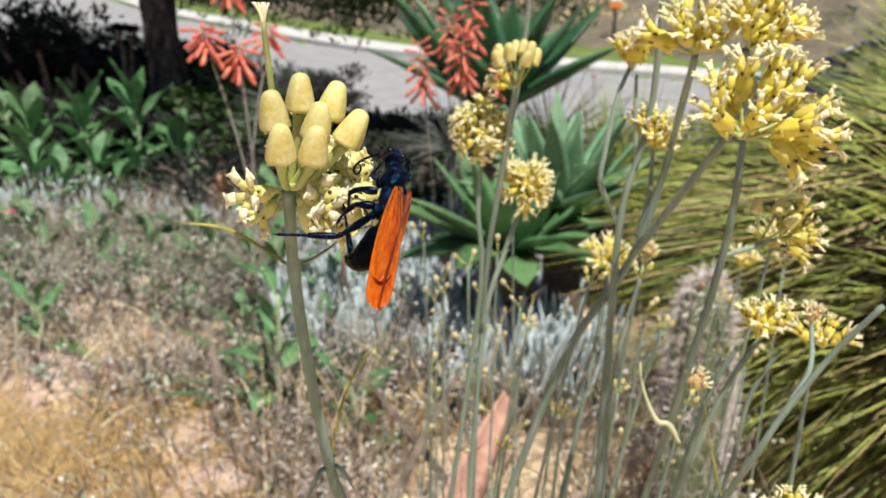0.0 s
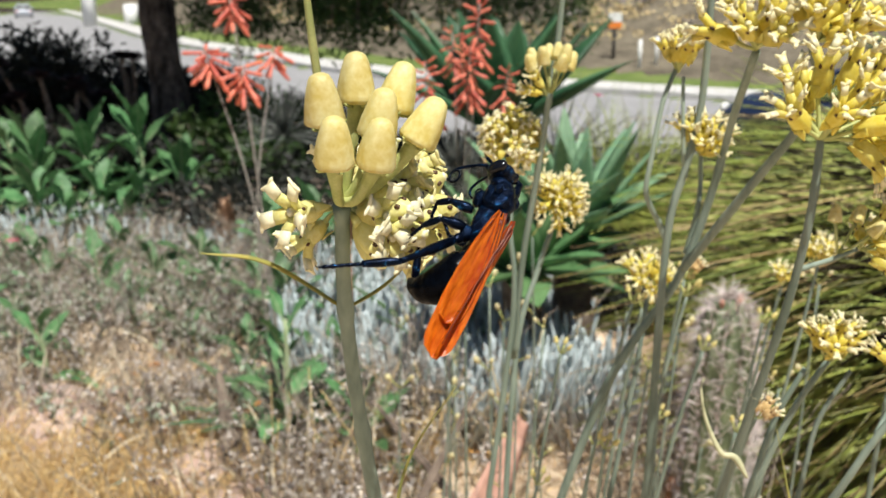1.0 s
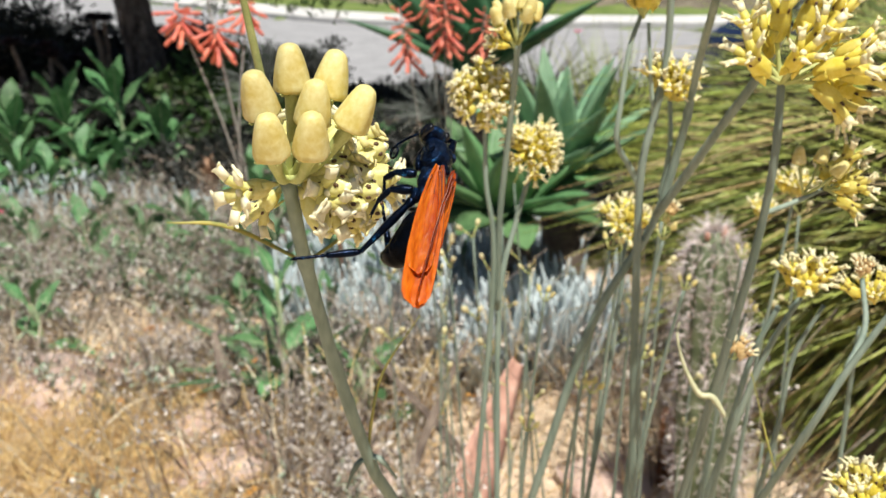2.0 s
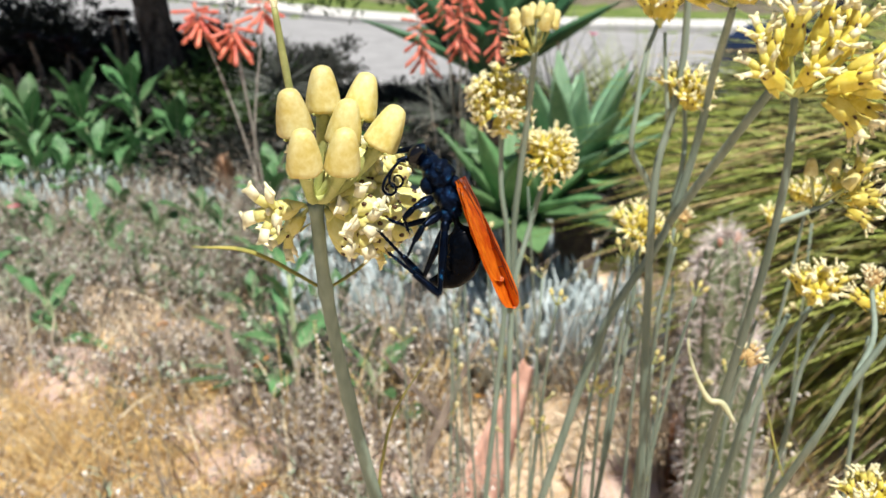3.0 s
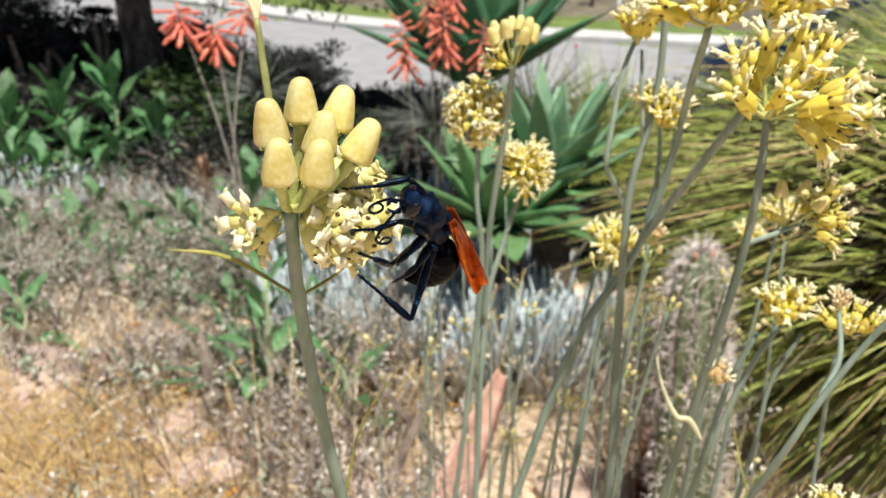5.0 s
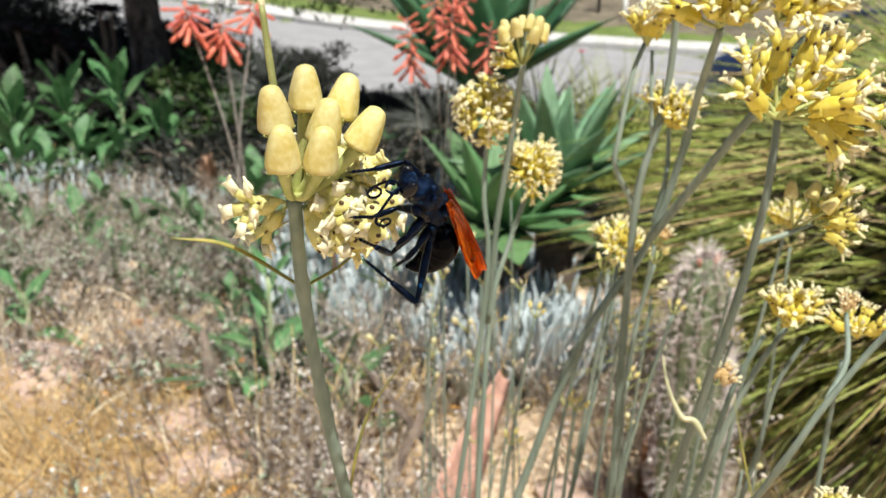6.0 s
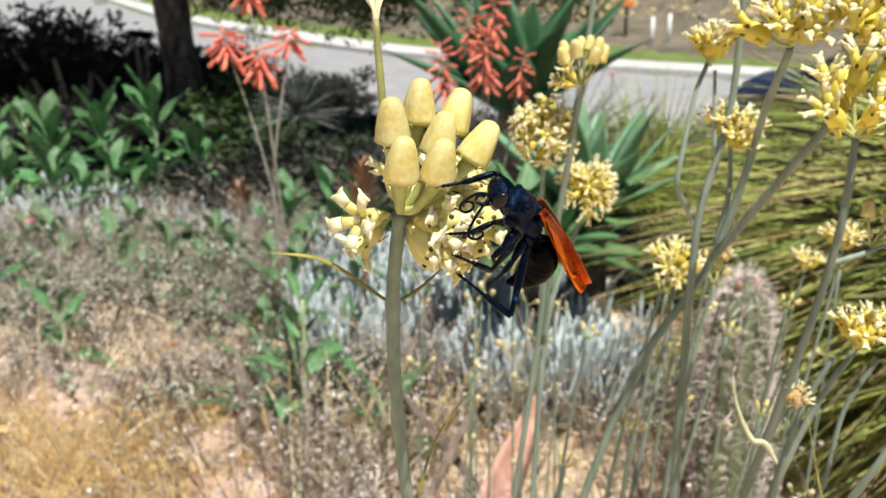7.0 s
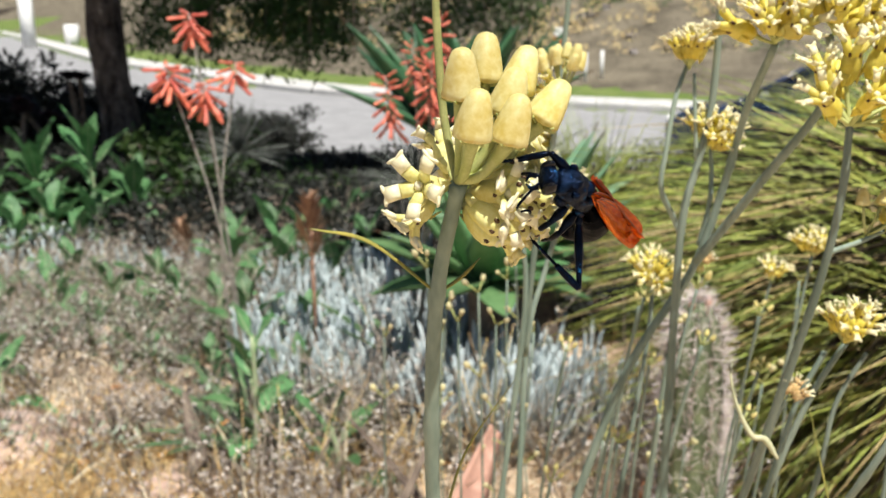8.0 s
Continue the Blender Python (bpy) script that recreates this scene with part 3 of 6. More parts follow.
def near_milkweed():
    s = stalk([(0.137, 0.328, 1.051), (0.136, 0.327, 1.024), (0.134, 0.332, 0.992), (0.130, 0.343, 0.949), (0.119, 0.371, 0.846)], (0.12, 0.60, 0), 0.0020, "tall grey-green milkweed stalk with a wide yellow flower head",
              [([(0.157, 0.332, 1.008), (0.147, 0.331, 1.004), (0.135, 0.331, 1.000)], 0.0011)])
    loose_head(s, on(s, (0.137, 0.328, 1.0505)), (((-9, -4, 6), (-0.75, -0.5, 0.7)), ((-11, 0, 16), (-0.5, -0.3, 1)), ((-2, 1, 19), (0.0, -0.25, 1)), ((8, 2, 21), (0.35, -0.1, 1)), ((0, -9, 8), (0.05, -0.9, 0.6)), ((19, 5, 17), (0.45, 0.1, 1)),
                                                ((24, 2, 10), (1, -0.2, 0.45)), ((13, -7, 5), (0.8, -0.6, 0.3)), ((24, -4, 2), (1, -0.35, -0.05)), ((14, -5, -3), (0.65, -0.4, -0.75)), ((22, 3, -3), (0.85, -0.2, -0.5)), ((6, -8, 14), (0.3, -0.7, 0.8)), ((15, 8, 9), (0.7, 0.3, 0.7)), ((-3, 9, 12), (-0.1, 0.5, 1))), 1.12, 5)
    umbel(s, on(s, (0.158, 0.332, 1.008)), (1, -0.1, 0.15), 6, 65, 0.92, FLORET_LEMON, seed=6)
    bud_head(s, on(s, (0.150, 0.332, 1.006)), (0.3, 0, 1), 3, 40, 0.55, 61)
    s = stalk([(0.131, 0.388, 1.078), (0.137, 0.430, 1.045), (0.135, 0.447, 1.006), (0.122, 0.452, 0.958), (0.090, 0.458, 0.897), (0.056, 0.466, 0.783)], (0.03, 0.66, 0), 0.0025, "thick branching grey-green milkweed stalk with yellow flower heads",
              [([(0.150, 0.378, 1.082), (0.158, 0.390, 1.056), (0.144, 0.423, 1.011), (0.124, 0.452, 0.963)], 0.0022), ([(0.132, 0.462, 1.024), (0.132, 0.458, 1.008), (0.130, 0.453, 0.994), (0.126, 0.454, 0.972)], 0.0014)])
    umbel(s, on(s, (0.131, 0.388, 1.079)), (-0.25, -0.3, 1), 8, 58, 1.35, seed=8, tight=0.5)
    umbel(s, on(s, (0.151, 0.376, 1.083)), (0.25, -0.4, 1), 9, 62, 1.3, seed=9, tight=0.5)
    umbel(s, on(s, (0.132, 0.462, 1.022)), (-0.05, -0.5, 1), 8, 45, 1.1, seed=10, tight=0.7)
    s = stalk([(0.129, 0.452, 1.110), (0.128, 0.452, 1.051), (0.122, 0.451, 1.017), (0.115, 0.450, 0.984), (0.114, 0.452, 0.895), (0.115, 0.457, 0.787)], (0.13, 0.64, 0), 0.0024, "straight grey-green milkweed stalk with a half-open yellow head",
              [([(0.116, 0.459, 1.066), (0.109, 0.453, 1.050), (0.104, 0.448, 1.024), (0.102, 0.447, 1.005), (0.111, 0.452, 0.988), (0.115, 0.451, 0.979)], 0.0015), ([(0.119, 0.456, 1.062), (0.119, 0.452, 1.045), (0.121, 0.451, 1.018)], 0.0011)])
    umbel(s, on(s, (0.117, 0.458, 1.064)), (0, -0.2, 1), 9, 34, 1.05, seed=11, tight=0.9)
    s = stalk([(0.127, 0.537, 0.927), (0.122, 0.525, 0.893), (0.108, 0.516, 0.805), (0.099, 0.517, 0.747)], (0.08, 0.70, 0), 0.0019)
    umbel(s, on(s, (0.126, 0.536, 0.928)), (0.2, -0.3, 1), 8, 70, 1.0, seed=12)
    s = stalk([(0.040, 0.513, 1.018), (0.040, 0.512, 1.004), (0.039, 0.509, 0.970), (0.042, 0.509, 0.938), (0.039, 0.512, 0.885), (0.024, 0.518, 0.748)], (0.0, 0.70, 0), 0.0019, "grey-green milkweed stalk with a full round yellow head")
    umbel(s, on(s, (0.040, 0.513, 1.020)), (0, -0.75, 0.75), 27, 120, 1.0, FLORET_STAR, seed=13)
    s = stalk([(0.070, 0.541, 0.979), (0.068, 0.540, 0.967), (0.058, 0.535, 0.937), (0.045, 0.523, 0.888), (0.038, 0.509, 0.754)], (0.03, 0.72, 0), 0.0020, "grey-green milkweed stalk with a deep yellow head",
              [([(0.058, 0.496, 1.050), (0.056, 0.499, 1.032), (0.052, 0.507, 0.994), (0.046, 0.511, 0.945), (0.043, 0.516, 0.888)], 0.0019), ([(0.067, 0.521, 1.118), (0.065, 0.524, 1.080), (0.060, 0.523, 1.039), (0.053, 0.509, 0.998)], 0.0018)])
    umbel(s, on(s, (0.070, 0.541, 0.980)), (0.25, -0.6, 0.8), 24, 105, 0.95, seed=14, tight=0.4)
    bud_head(s, on(s, (0.058, 0.496, 1.049)), (0.05, 0, 1), 10, 42, 0.72, 15)
    umbel(s, on(s, (0.056, 0.494, 1.049)), (-0.8, -0.3, 0.5), 3, 40, 0.8, seed=16)
    s = stalk([(0.177, 0.389, 0.939), (0.166, 0.392, 0.915), (0.156, 0.396, 0.882), (0.143, 0.404, 0.826)], (0.14, 0.58, 0), 0.0019, "short grey-green milkweed stalk with a small yellow head")
    umbel(s, on(s, (0.177, 0.389, 0.939)), (0.1, -0.3, 1), 7, 44, 1.05, seed=17, tight=0.6)
    s = stalk([(0.190, 0.300, 0.990), (0.177, 0.307, 0.967), (0.161, 0.308, 0.940), (0.151, 0.311, 0.916), (0.140, 0.328, 0.872)], (0.13, 0.56, 0), 0.0017, "slanting grey-green milkweed stalk", [([(0.181, 0.341, 0.966), (0.176, 0.325, 0.952), (0.163, 0.310, 0.942)], 0.0013)])
    g = Geo()
    tube(g, smooth_line([(0.1445, 0.322, 0.886), (0.1395, 0.325, 0.905), (0.1333, 0.330, 0.9334)], 7), [0.0006, 0.0007, 0.0002], 7, 0, 0.4)
    part("leaf", g, [NARROW_LEAF], s, "narrow yellowing leaf")
    umbel(s, on(s, (0.181, 0.341, 0.966)), (0, 0, 1), 5, 35, 0.5, FLORET_OLD, seed=18)
    umbel(s, on(s, (0.192, 0.352, 0.950)), (0.2, 0, 1), 7, 70, 0.8, seed=28)
    s = stalk([(0.164, 0.382, 0.938), (0.154, 0.384, 0.913), (0.147, 0.384, 0.883), (0.141, 0.390, 0.840)], (0.15, 0.60, 0), 0.0018, "bare grey-green milkweed stalk")
    s = stalk([(0.189, 0.391, 0.933), (0.177, 0.392, 0.906), (0.172, 0.391, 0.872), (0.166, 0.396, 0.827)], (0.17, 0.62, 0), 0.0015, "bare grey-green milkweed stalk")
    s = stalk([(0.135, 0.478, 0.940), (0.127, 0.476, 0.905), (0.122, 0.474, 0.867), (0.123, 0.475, 0.808)], (0.11, 0.66, 0), 0.0013, "thin milkweed stalk with withered buds")
    bud_head(s, on(s, (0.135, 0.478, 0.940)), (0, 0, 1), 3, 40, 0.4, 19)
    umbel(s, on(s, (0.136, 0.478, 0.953)), (0.6, 0, 1), 3, 30, 0.6, FLORET_OLD, seed=20)
    s = stalk([(0.196, 0.369, 0.931), (0.198, 0.376, 0.892), (0.198, 0.379, 0.838)], (0.19, 0.58, 0), 0.0014, "bare grey-green milkweed stalk")
    s = stalk([(0.249, 0.578, 0.930), (0.243, 0.580, 0.880), (0.235, 0.59, 0.800)], (0.22, 0.74, 0), 0.0014)
    umbel(s, on(s, (0.249, 0.578, 0.930)), (0, 0, 1), 9, 50, 0.9, seed=21)
    s = stalk([(0.262, 0.669, 0.885), (0.256, 0.675, 0.840), (0.246, 0.69, 0.740)], (0.23, 0.80, 0), 0.0013)
    umbel(s, on(s, (0.262, 0.669, 0.885)), (0, 0, 1), 6, 50, 0.9, seed=22)
    s = stalk([(0.158, 0.277, 0.899), (0.145, 0.285, 0.880), (0.140, 0.31, 0.820)], (0.12, 0.50, 0), 0.0018)
    umbel(s, on(s, (0.158, 0.276, 0.901)), (0.1, -0.2, 1), 11, 65, 0.9, seed=23)
    s = stalk([(0.010, 0.258, 0.908), (0.012, 0.27, 0.880), (0.018, 0.30, 0.800)], (0.03, 0.50, 0), 0.0015)
    umbel(s, on(s, (0.010, 0.258, 0.908)), (0.1, -0.2, 1), 9, 60, 0.8, seed=24)
    rng = random.Random(33)
    for k in range(13):
        x, y, z = rng.uniform(0.02, 0.24), rng.uniform(0.46, 0.66), rng.uniform(0.80, 0.95)
        lean = rng.uniform(0.005, 0.03)
        s = stalk([(x + lean, y - 0.02, z), (x + lean * 0.6, y - 0.01, z - 0.06), (x, y, z - 0.16)], (x - 0.03, y + 0.14, 0), rng.uniform(0.0012, 0.0017), "thin grey-green milkweed stalk with a few small buds")
        bud_head(s, on(s, (x + lean, y - 0.02, z)), (0.2, 0, 1), 3, 45, 0.32, 60 + k)
    # withered flower and curled pod on the tall stalk
    s = stalk([(0.131, 0.347, 0.931), (0.128, 0.352, 0.915), (0.122, 0.364, 0.870)], (0.115, 0.58, 0), 0.0012, "thin milkweed stalk with one withered flower")
    umbel(s, on(s, (0.1305, 0.347, 0.930)), (0.3, -0.2, 1), 3, 40, 0.6, FLORET_OLD, seed=25)
    g = Geo()
    tube(g, smooth_line([(0.113, 0.364, 0.941), (0.111, 0.360, 0.937), (0.113, 0.356, 0.925), (0.119, 0.352, 0.912), (0.125, 0.351, 0.910), (0.130, 0.348, 0.902)], 7), [0.0005, 0.0005, 0.0006, 0.0008, 0.0012, 0.0014, 0.0015, 0.0006], 8)
    part("curled_pod", g, [POD], s, "pale green curled young pod")


near_milkweed()


def thin_sprigs():
    """Slender far sprigs of the same milkweed with tiny closed buds."""
    rng = random.Random(40)
    for i in range(20):
        x, y = rng.uniform(-0.04, 0.32), rng.uniform(0.66, 1.05)
        top = V(x + rng.uniform(-0.03, 0.05), y - rng.uniform(0.02, 0.10), rng.uniform(0.55, 0.86))
        ob = thing("milkweed_sprig", V(x, y, 0), "slender pale milkweed sprig with tiny closed buds", "flower stalk", "milkweed sprigs")
        g = Geo()
        mid = V(x, y, 0).lerp(top, 0.6) + V(rng.uniform(-0.01, 0.01), 0, 0)
        line = smooth_line([V(x, y, -0.02), mid, top], 7)
        tube(g, line, [0.0016, 0.0010], 6)
        part("stem", g, [STEM], ob)
        for k in range(rng.randint(2, 5)):
            p = line[-1 - 2 * (k // 2)]
            e = p + V(rng.uniform(-0.012, 0.012), rng.uniform(-0.01, 0.01), rng.uniform(0.006, 0.016))
            place("bud", SPRIG_MESH, ob, on(ob, p), e - p, (e - p).length / 0.012, 0)


def sprig_mesh():
    g = Geo()
    tube(g, [(0, 0, 0), (0, 0, 0.012)], 0.0006, 5)
    lathe(g, (0, 0, 0.011), (0, 0, 1), [(0, 0.0012), (0.002, 0.0020), (0.004, 0.0021), (0.0056, 0.0012)], 8, 1)
    return mesh("sprig_bud", g, [PEDICEL, SPRIG_BUD])


SPRIG_MESH = sprig_mesh()
thin_sprigs()


def main_stalk():
    """The milkweed stalk that carries the insect; its own space has the branching point of the flowers at 0."""
    ob = thing("milkweed_stalk", (-0.0256, 0.2043, 1.0522), "grey-green milkweed stalk with seven closed buds and open cream flowers", "flower stalk", "milkweed stalks")
    g = Geo()
    line = smooth_line([(0.10, 0.27, -1.05), (0.075, 0.17, -0.6), (0.028, 0.075, -0.20), (0.0115, 0.045, -0.112), (0.0042, 0.030, -0.066), (0.0003, 0.0155, -0.0275), (0, 0, 0)], 8)
    rad = [0.0018 * (1.30 - 0.30 * i / len(line)) for i in range(len(line))]
    rad = [r * (1.22 if i in (40, 48) or i in (32,) else 1.0) for i, r in enumerate(rad)]
    tube(g, line, rad, 12)
    part("stem", g, [STEM], ob, local=True)
    g = Geo()
    tube(g, smooth_line([(0, 0.001, 0), (-0.0030, 0.0035, 0.016), (-0.0052, 0.003, 0.034), (-0.0066, 0.002, 0.048)], 6), [0.0009, 0.0010, 0.0010, 0.0008], 9)
    shoot = part("shoot", g, [STEM_SHOOT], ob, "yellow-green bare growing shoot", local=True)
    g = Geo()
    rng = random.Random(4)
    for k in range(16):
        d = V(rng.uniform(-0.35, 0.25), rng.uniform(-0.3, 0.3), 1)
        tube(g, smooth_line([V(-0.0066, 0.002, 0.0475), V(-0.0066, 0.002, 0.0475) + d * 0.003, V(-0.0066, 0.002, 0.0475) + d * 0.006 + V(rng.uniform(-0.002, 0.001), 0, 0)], 3), [0.0008, 0.0006, 0.0002], 4)
    part("tuft", g, [HOOD], ob, "white frayed tip", local=True)
    # narrow leaves at the node
    for tip, w in (((-0.0330, 0.0070, -0.0110), 0.0011), ((0.0165, 0.030, -0.0200), 0.0009)):
        g = Geo()
        a, b = V(0.0003, 0.0155, -0.0275), Vector(tip)
        mid = a.lerp(b, 0.55) + V(0, 0, 0.004 if tip[0] < 0 else -0.001)
        tube(g, smooth_line([a, mid, b], 7), [w * 0.45, w * 0.6, w * 0.55, w * 0.15], 8, 0, 0.45)
        part("leaf", g, [NARROW_LEAF], ob, "narrow yellowing leaf", local=True)
    for tip in ((0.003, 0.045, -0.122), (0.020, 0.046, -0.120)):
        g = Geo()
        a, b = V(0.0112, 0.044, -0.109), Vector(tip)
        tube(g, smooth_line([a, a.lerp(b, 0.5) + V(0, -0.002, 0.004), b], 6), [0.0010, 0.0011, 0.0004], 7, 0, 0.5)
        part("leaf", g, [STEM], ob, local=True)
    g = Geo()
    tube(g, smooth_line([(0.0112, 0.044, -0.109), (0.0135, 0.043, -0.094), (0.0185, 0.041, -0.076), (0.031, 0.038, -0.056)], 7), [0.0006, 0.0008, 0.0007, 0.0002], 8, 0, 0.4)
    part("leaf", g, [NARROW_LEAF], ob, "narrow yellowing leaf", local=True)
    # closed buds on their pedicels: tip and lean of each
    for tip, lean in (((-0.0040, -0.0120, 0.0290), (-0.10, -0.25, 1)), ((0.0040, -0.0050, 0.0337), (0.02, -0.10, 1)), ((0.0148, -0.0040, 0.0315), (0.30, -0.02, 1)), ((0.0215, -0.0090, 0.0236), (0.55, -0.15, 1)),
                      ((-0.0012, -0.0165, 0.0200), (0.03, -0.35, 1)), ((0.0088, -0.0150, 0.0195), (0.15, -0.32, 1)), ((0.0100, -0.0095, 0.0258), (0.22, -0.2, 1))):
        d = Vector(lean).normalized()
        b = Vector(tip) - d * 0.0124
        place("bud", BUD_MESH, ob, b + d * 0.0017, d, 0.87, rng.uniform(0, 72))
        ped = Geo()
        tube(ped, smooth_line([V(0, 0, 0.001), V(0, 0, 0).lerp(b, 0.5) + V(0, 0, -0.0016), b + d * 0.0019], 6), [0.0013, 0.0012, 0.0013, 0.0020], 8)
        part("pedicel", ped, [PEDICEL], ob, local=True)
    # open flowers: one by itself, the rest in a dense half-ball
    place("floret", FLORET_LONE, ob, (-0.0005, 0.004, -0.001), (-0.74, -0.68, 0.04), 0.92, 20)
    place("floret", FLORET_LONE, ob, (-0.0005, 0.006, -0.001), (-0.62, 0.10, -0.62), 0.80, 50)
    place("floret", FLORET_PALE, ob, (0.001, 0.006, 0.0), (-0.15, 0.5, 0.7), 0.8, 40)
    rows = (((0.46, -0.58, -0.62), 1.0), ((0.74, -0.62, -0.22), 1.12), ((0.80, -0.50, 0.16), 1.15), ((0.62, -0.30, 0.42), 1.05), ((0.95, -0.25, -0.40), 1.28), ((1.0, -0.15, 0.02), 1.38),
            ((0.95, 0.0, 0.36), 1.28), ((0.70, 0.30, 0.62), 1.15), ((0.92, 0.35, 0.12), 1.3), ((0.80, 0.35, -0.42), 1.2), ((0.45, 0.75, 0.1), 1.1), ((0.40, 0.55, -0.60), 1.0), ((0.58, -0.15, -0.80), 1.1),
            ((0.1, 0.85, 0.4), 1.0), ((0.50, 0.55, 0.60), 1.0), ((0.85, -0.35, -0.62), 1.12), ((0.84, 0.15, 0.56), 1.25), ((0.98, 0.15, -0.18), 1.38), ((0.22, 0.20, -0.90), 0.95), ((0.50, -0.85, -0.30), 1.0), ((0.62, -0.80, 0.10), 1.05), ((0.30, -0.80, -0.45), 0.96), ((0.35, -0.75, 0.02), 0.95), ((0.70, -0.45, -0.50), 1.08), ((0.88, -0.50, -0.05), 1.22), ((0.25, -0.55, -0.55), 0.92), ((0.75, -0.55, 0.05), 0.95), ((0.90, -0.30, 0.30), 0.96), ((0.85, -0.35, -0.20), 0.97), ((0.60, -0.60, 0.35), 0.95), ((0.95, 0.0, 0.10), 1.0), ((0.50, -0.50, -0.35), 0.95), ((0.70, -0.70, -0.10), 0.97))
    for way, size in rows:
        if way[1] > 0.5 and way[2] < 0.2 or way[2] < -0.85:
            continue
        w = V(way[0] + 0.08, way[1], max(way[2], -0.56)).normalized()
        kind = rng.random() if size > 0.93 else 0
        place("floret", FLORET_CLOSED if kind < 0.60 else FLORET_HALF if kind < 0.80 else FLORET_PALE, ob, V(0.0022, 0.0075, -0.0020) + w * (0.017 * (size - 0.95)), w, 0.98, rng.uniform(0, 360))
    return ob


MAIN = main_stalk()


# ---- the insect ----
def wasp():
    """A large spider-hunting wasp; its space has the thorax at 0, head to +x, back to +z."""
    ob = thing("wasp", (0.0099, 0.2005, 1.0555), "large blue-black wasp with bright orange wings, clinging to flowers", "wasp")
    g = Geo()
    ball(g, (0.0012, 0, -0.0008), (0.0044, 0.0038, 0.0039), 36, 24, 0, None, 0.14)
    ball(g, (-0.0045, 0, -0.0014), (0.0056, 0.0032, 0.0031), 30, 20, 0, None, 0.14)
    ball(g, (0.0046, 0, -0.0016), (0.0018, 0.0033, 0.0029), 18, 10, 0, None, 0.10)
    ball(g, (-0.0022, 0, 0.0022), (0.0017, 0.0021, 0.0013), 14, 8)
    ball(g, (-0.0056, 0, 0.0012), (0.0020, 0.0026, 0.0014), 14, 8)
    for s in (-1, 1):
        ball(g, (0.0026, s * 0.0036, 0.0008), (0.0014, 0.0009, 0.0010), 10, 6)
        ball(g, (0.0000, s * 0.0022, -0.0042), (0.0022, 0.0014, 0.0016), 10, 6)
        ball(g, (-0.0085, s * 0.0020, -0.0036), (0.0022, 0.0014, 0.0015), 10, 6)
    part("thorax", g, [WASP], ob, local=True)
    # head with eyes and jaws
    tilt = pose(0, 0, 0, 0, 35, 0).to_3x3()
    g = Geo()
    ball(g, (0.0076, 0, -0.0034), (0.0021, 0.0036, 0.0030), 22, 14, 0, tilt, 0.05)
    tube(g, [(0.0050, 0, -0.0016), (0.0070, 0, -0.0030)], 0.0013, 8)
    head = part("head", g, [WASP], ob, local=True)
    for s in (-1, 1):
        g = Geo()
        ball(g, (0.0080, s * 0.0027, -0.0032), (0.0016, 0.0012, 0.0025), 14, 10, 0, tilt)
        part("eye", g, [WASP_EYE], head, "glossy black compound eye", local=True)
        g = Geo()
        tube(g, smooth_line([(0.0078, s * 0.0014, -0.0060), (0.0086, s * 0.0016, -0.0074), (0.0088, s * 0.0003, -0.0084)], 4), [0.0007, 0.0005, 0.0002], 6)
        part("jaw", g, [WASP_LEG], head, local=True)
        # antenna: a long arc that ends in a curl
        g = Geo()
        up = 0.0 if s > 0 else 0.0008
        line = [V(0.0084, s * 0.0008, -0.0052), V(0.0082 + up * 0.5, s * 0.0022, -0.0078), V(0.0062 + up, s * 0.0036, -0.0118)]
        c = V(0.0036 + up, s * 0.0040, -0.0118)
        for k in range(13):
            w = radians(150 + 33 * k)
            r = 0.0019 * (1 - 0.045 * k)
            line.append(c + V(math.sin(w) * r, s * 0.00008 * k, math.cos(w) * r))
        tube(g, smooth_line(line, 4), [0.00036, 0.00034, 0.00030, 0.00020], 7)
        part("antenna", g, [WASP_LEG], head, "long black antenna with a curled tip", local=True)
    # abdomen of overlapping rings, curled towards the belly
    g = Geo()
    spine = smooth_line([(-0.0095, 0, -0.0020), (-0.0122, 0, -0.0022), (-0.0146, 0, -0.0026), (-0.0186, 0, -0.0040), (-0.0215, 0, -0.0073), (-0.0222, 0, -0.0114), (-0.0210, 0, -0.0148)], 9)
    n = len(spine)
    rad = np.interp(np.linspace(0, 1, n), [0, 0.12, 0.17, 0.26, 0.42, 0.58, 0.74, 0.90, 1], [0.0010, 0.0008, 0.0014, 0.0032, 0.0043, 0.0044, 0.0035, 0.0017, 0.0004])
    rad = [r * (1 + 0.05 * (((i / n) * 7.5) % 1.0)) for i, r in enumerate(rad)]
    tube(g, spine, rad, 26, 0, 0.95)
    part("abdomen", g, [WASP_BELLY], ob, "smooth black curled abdomen", local=True)
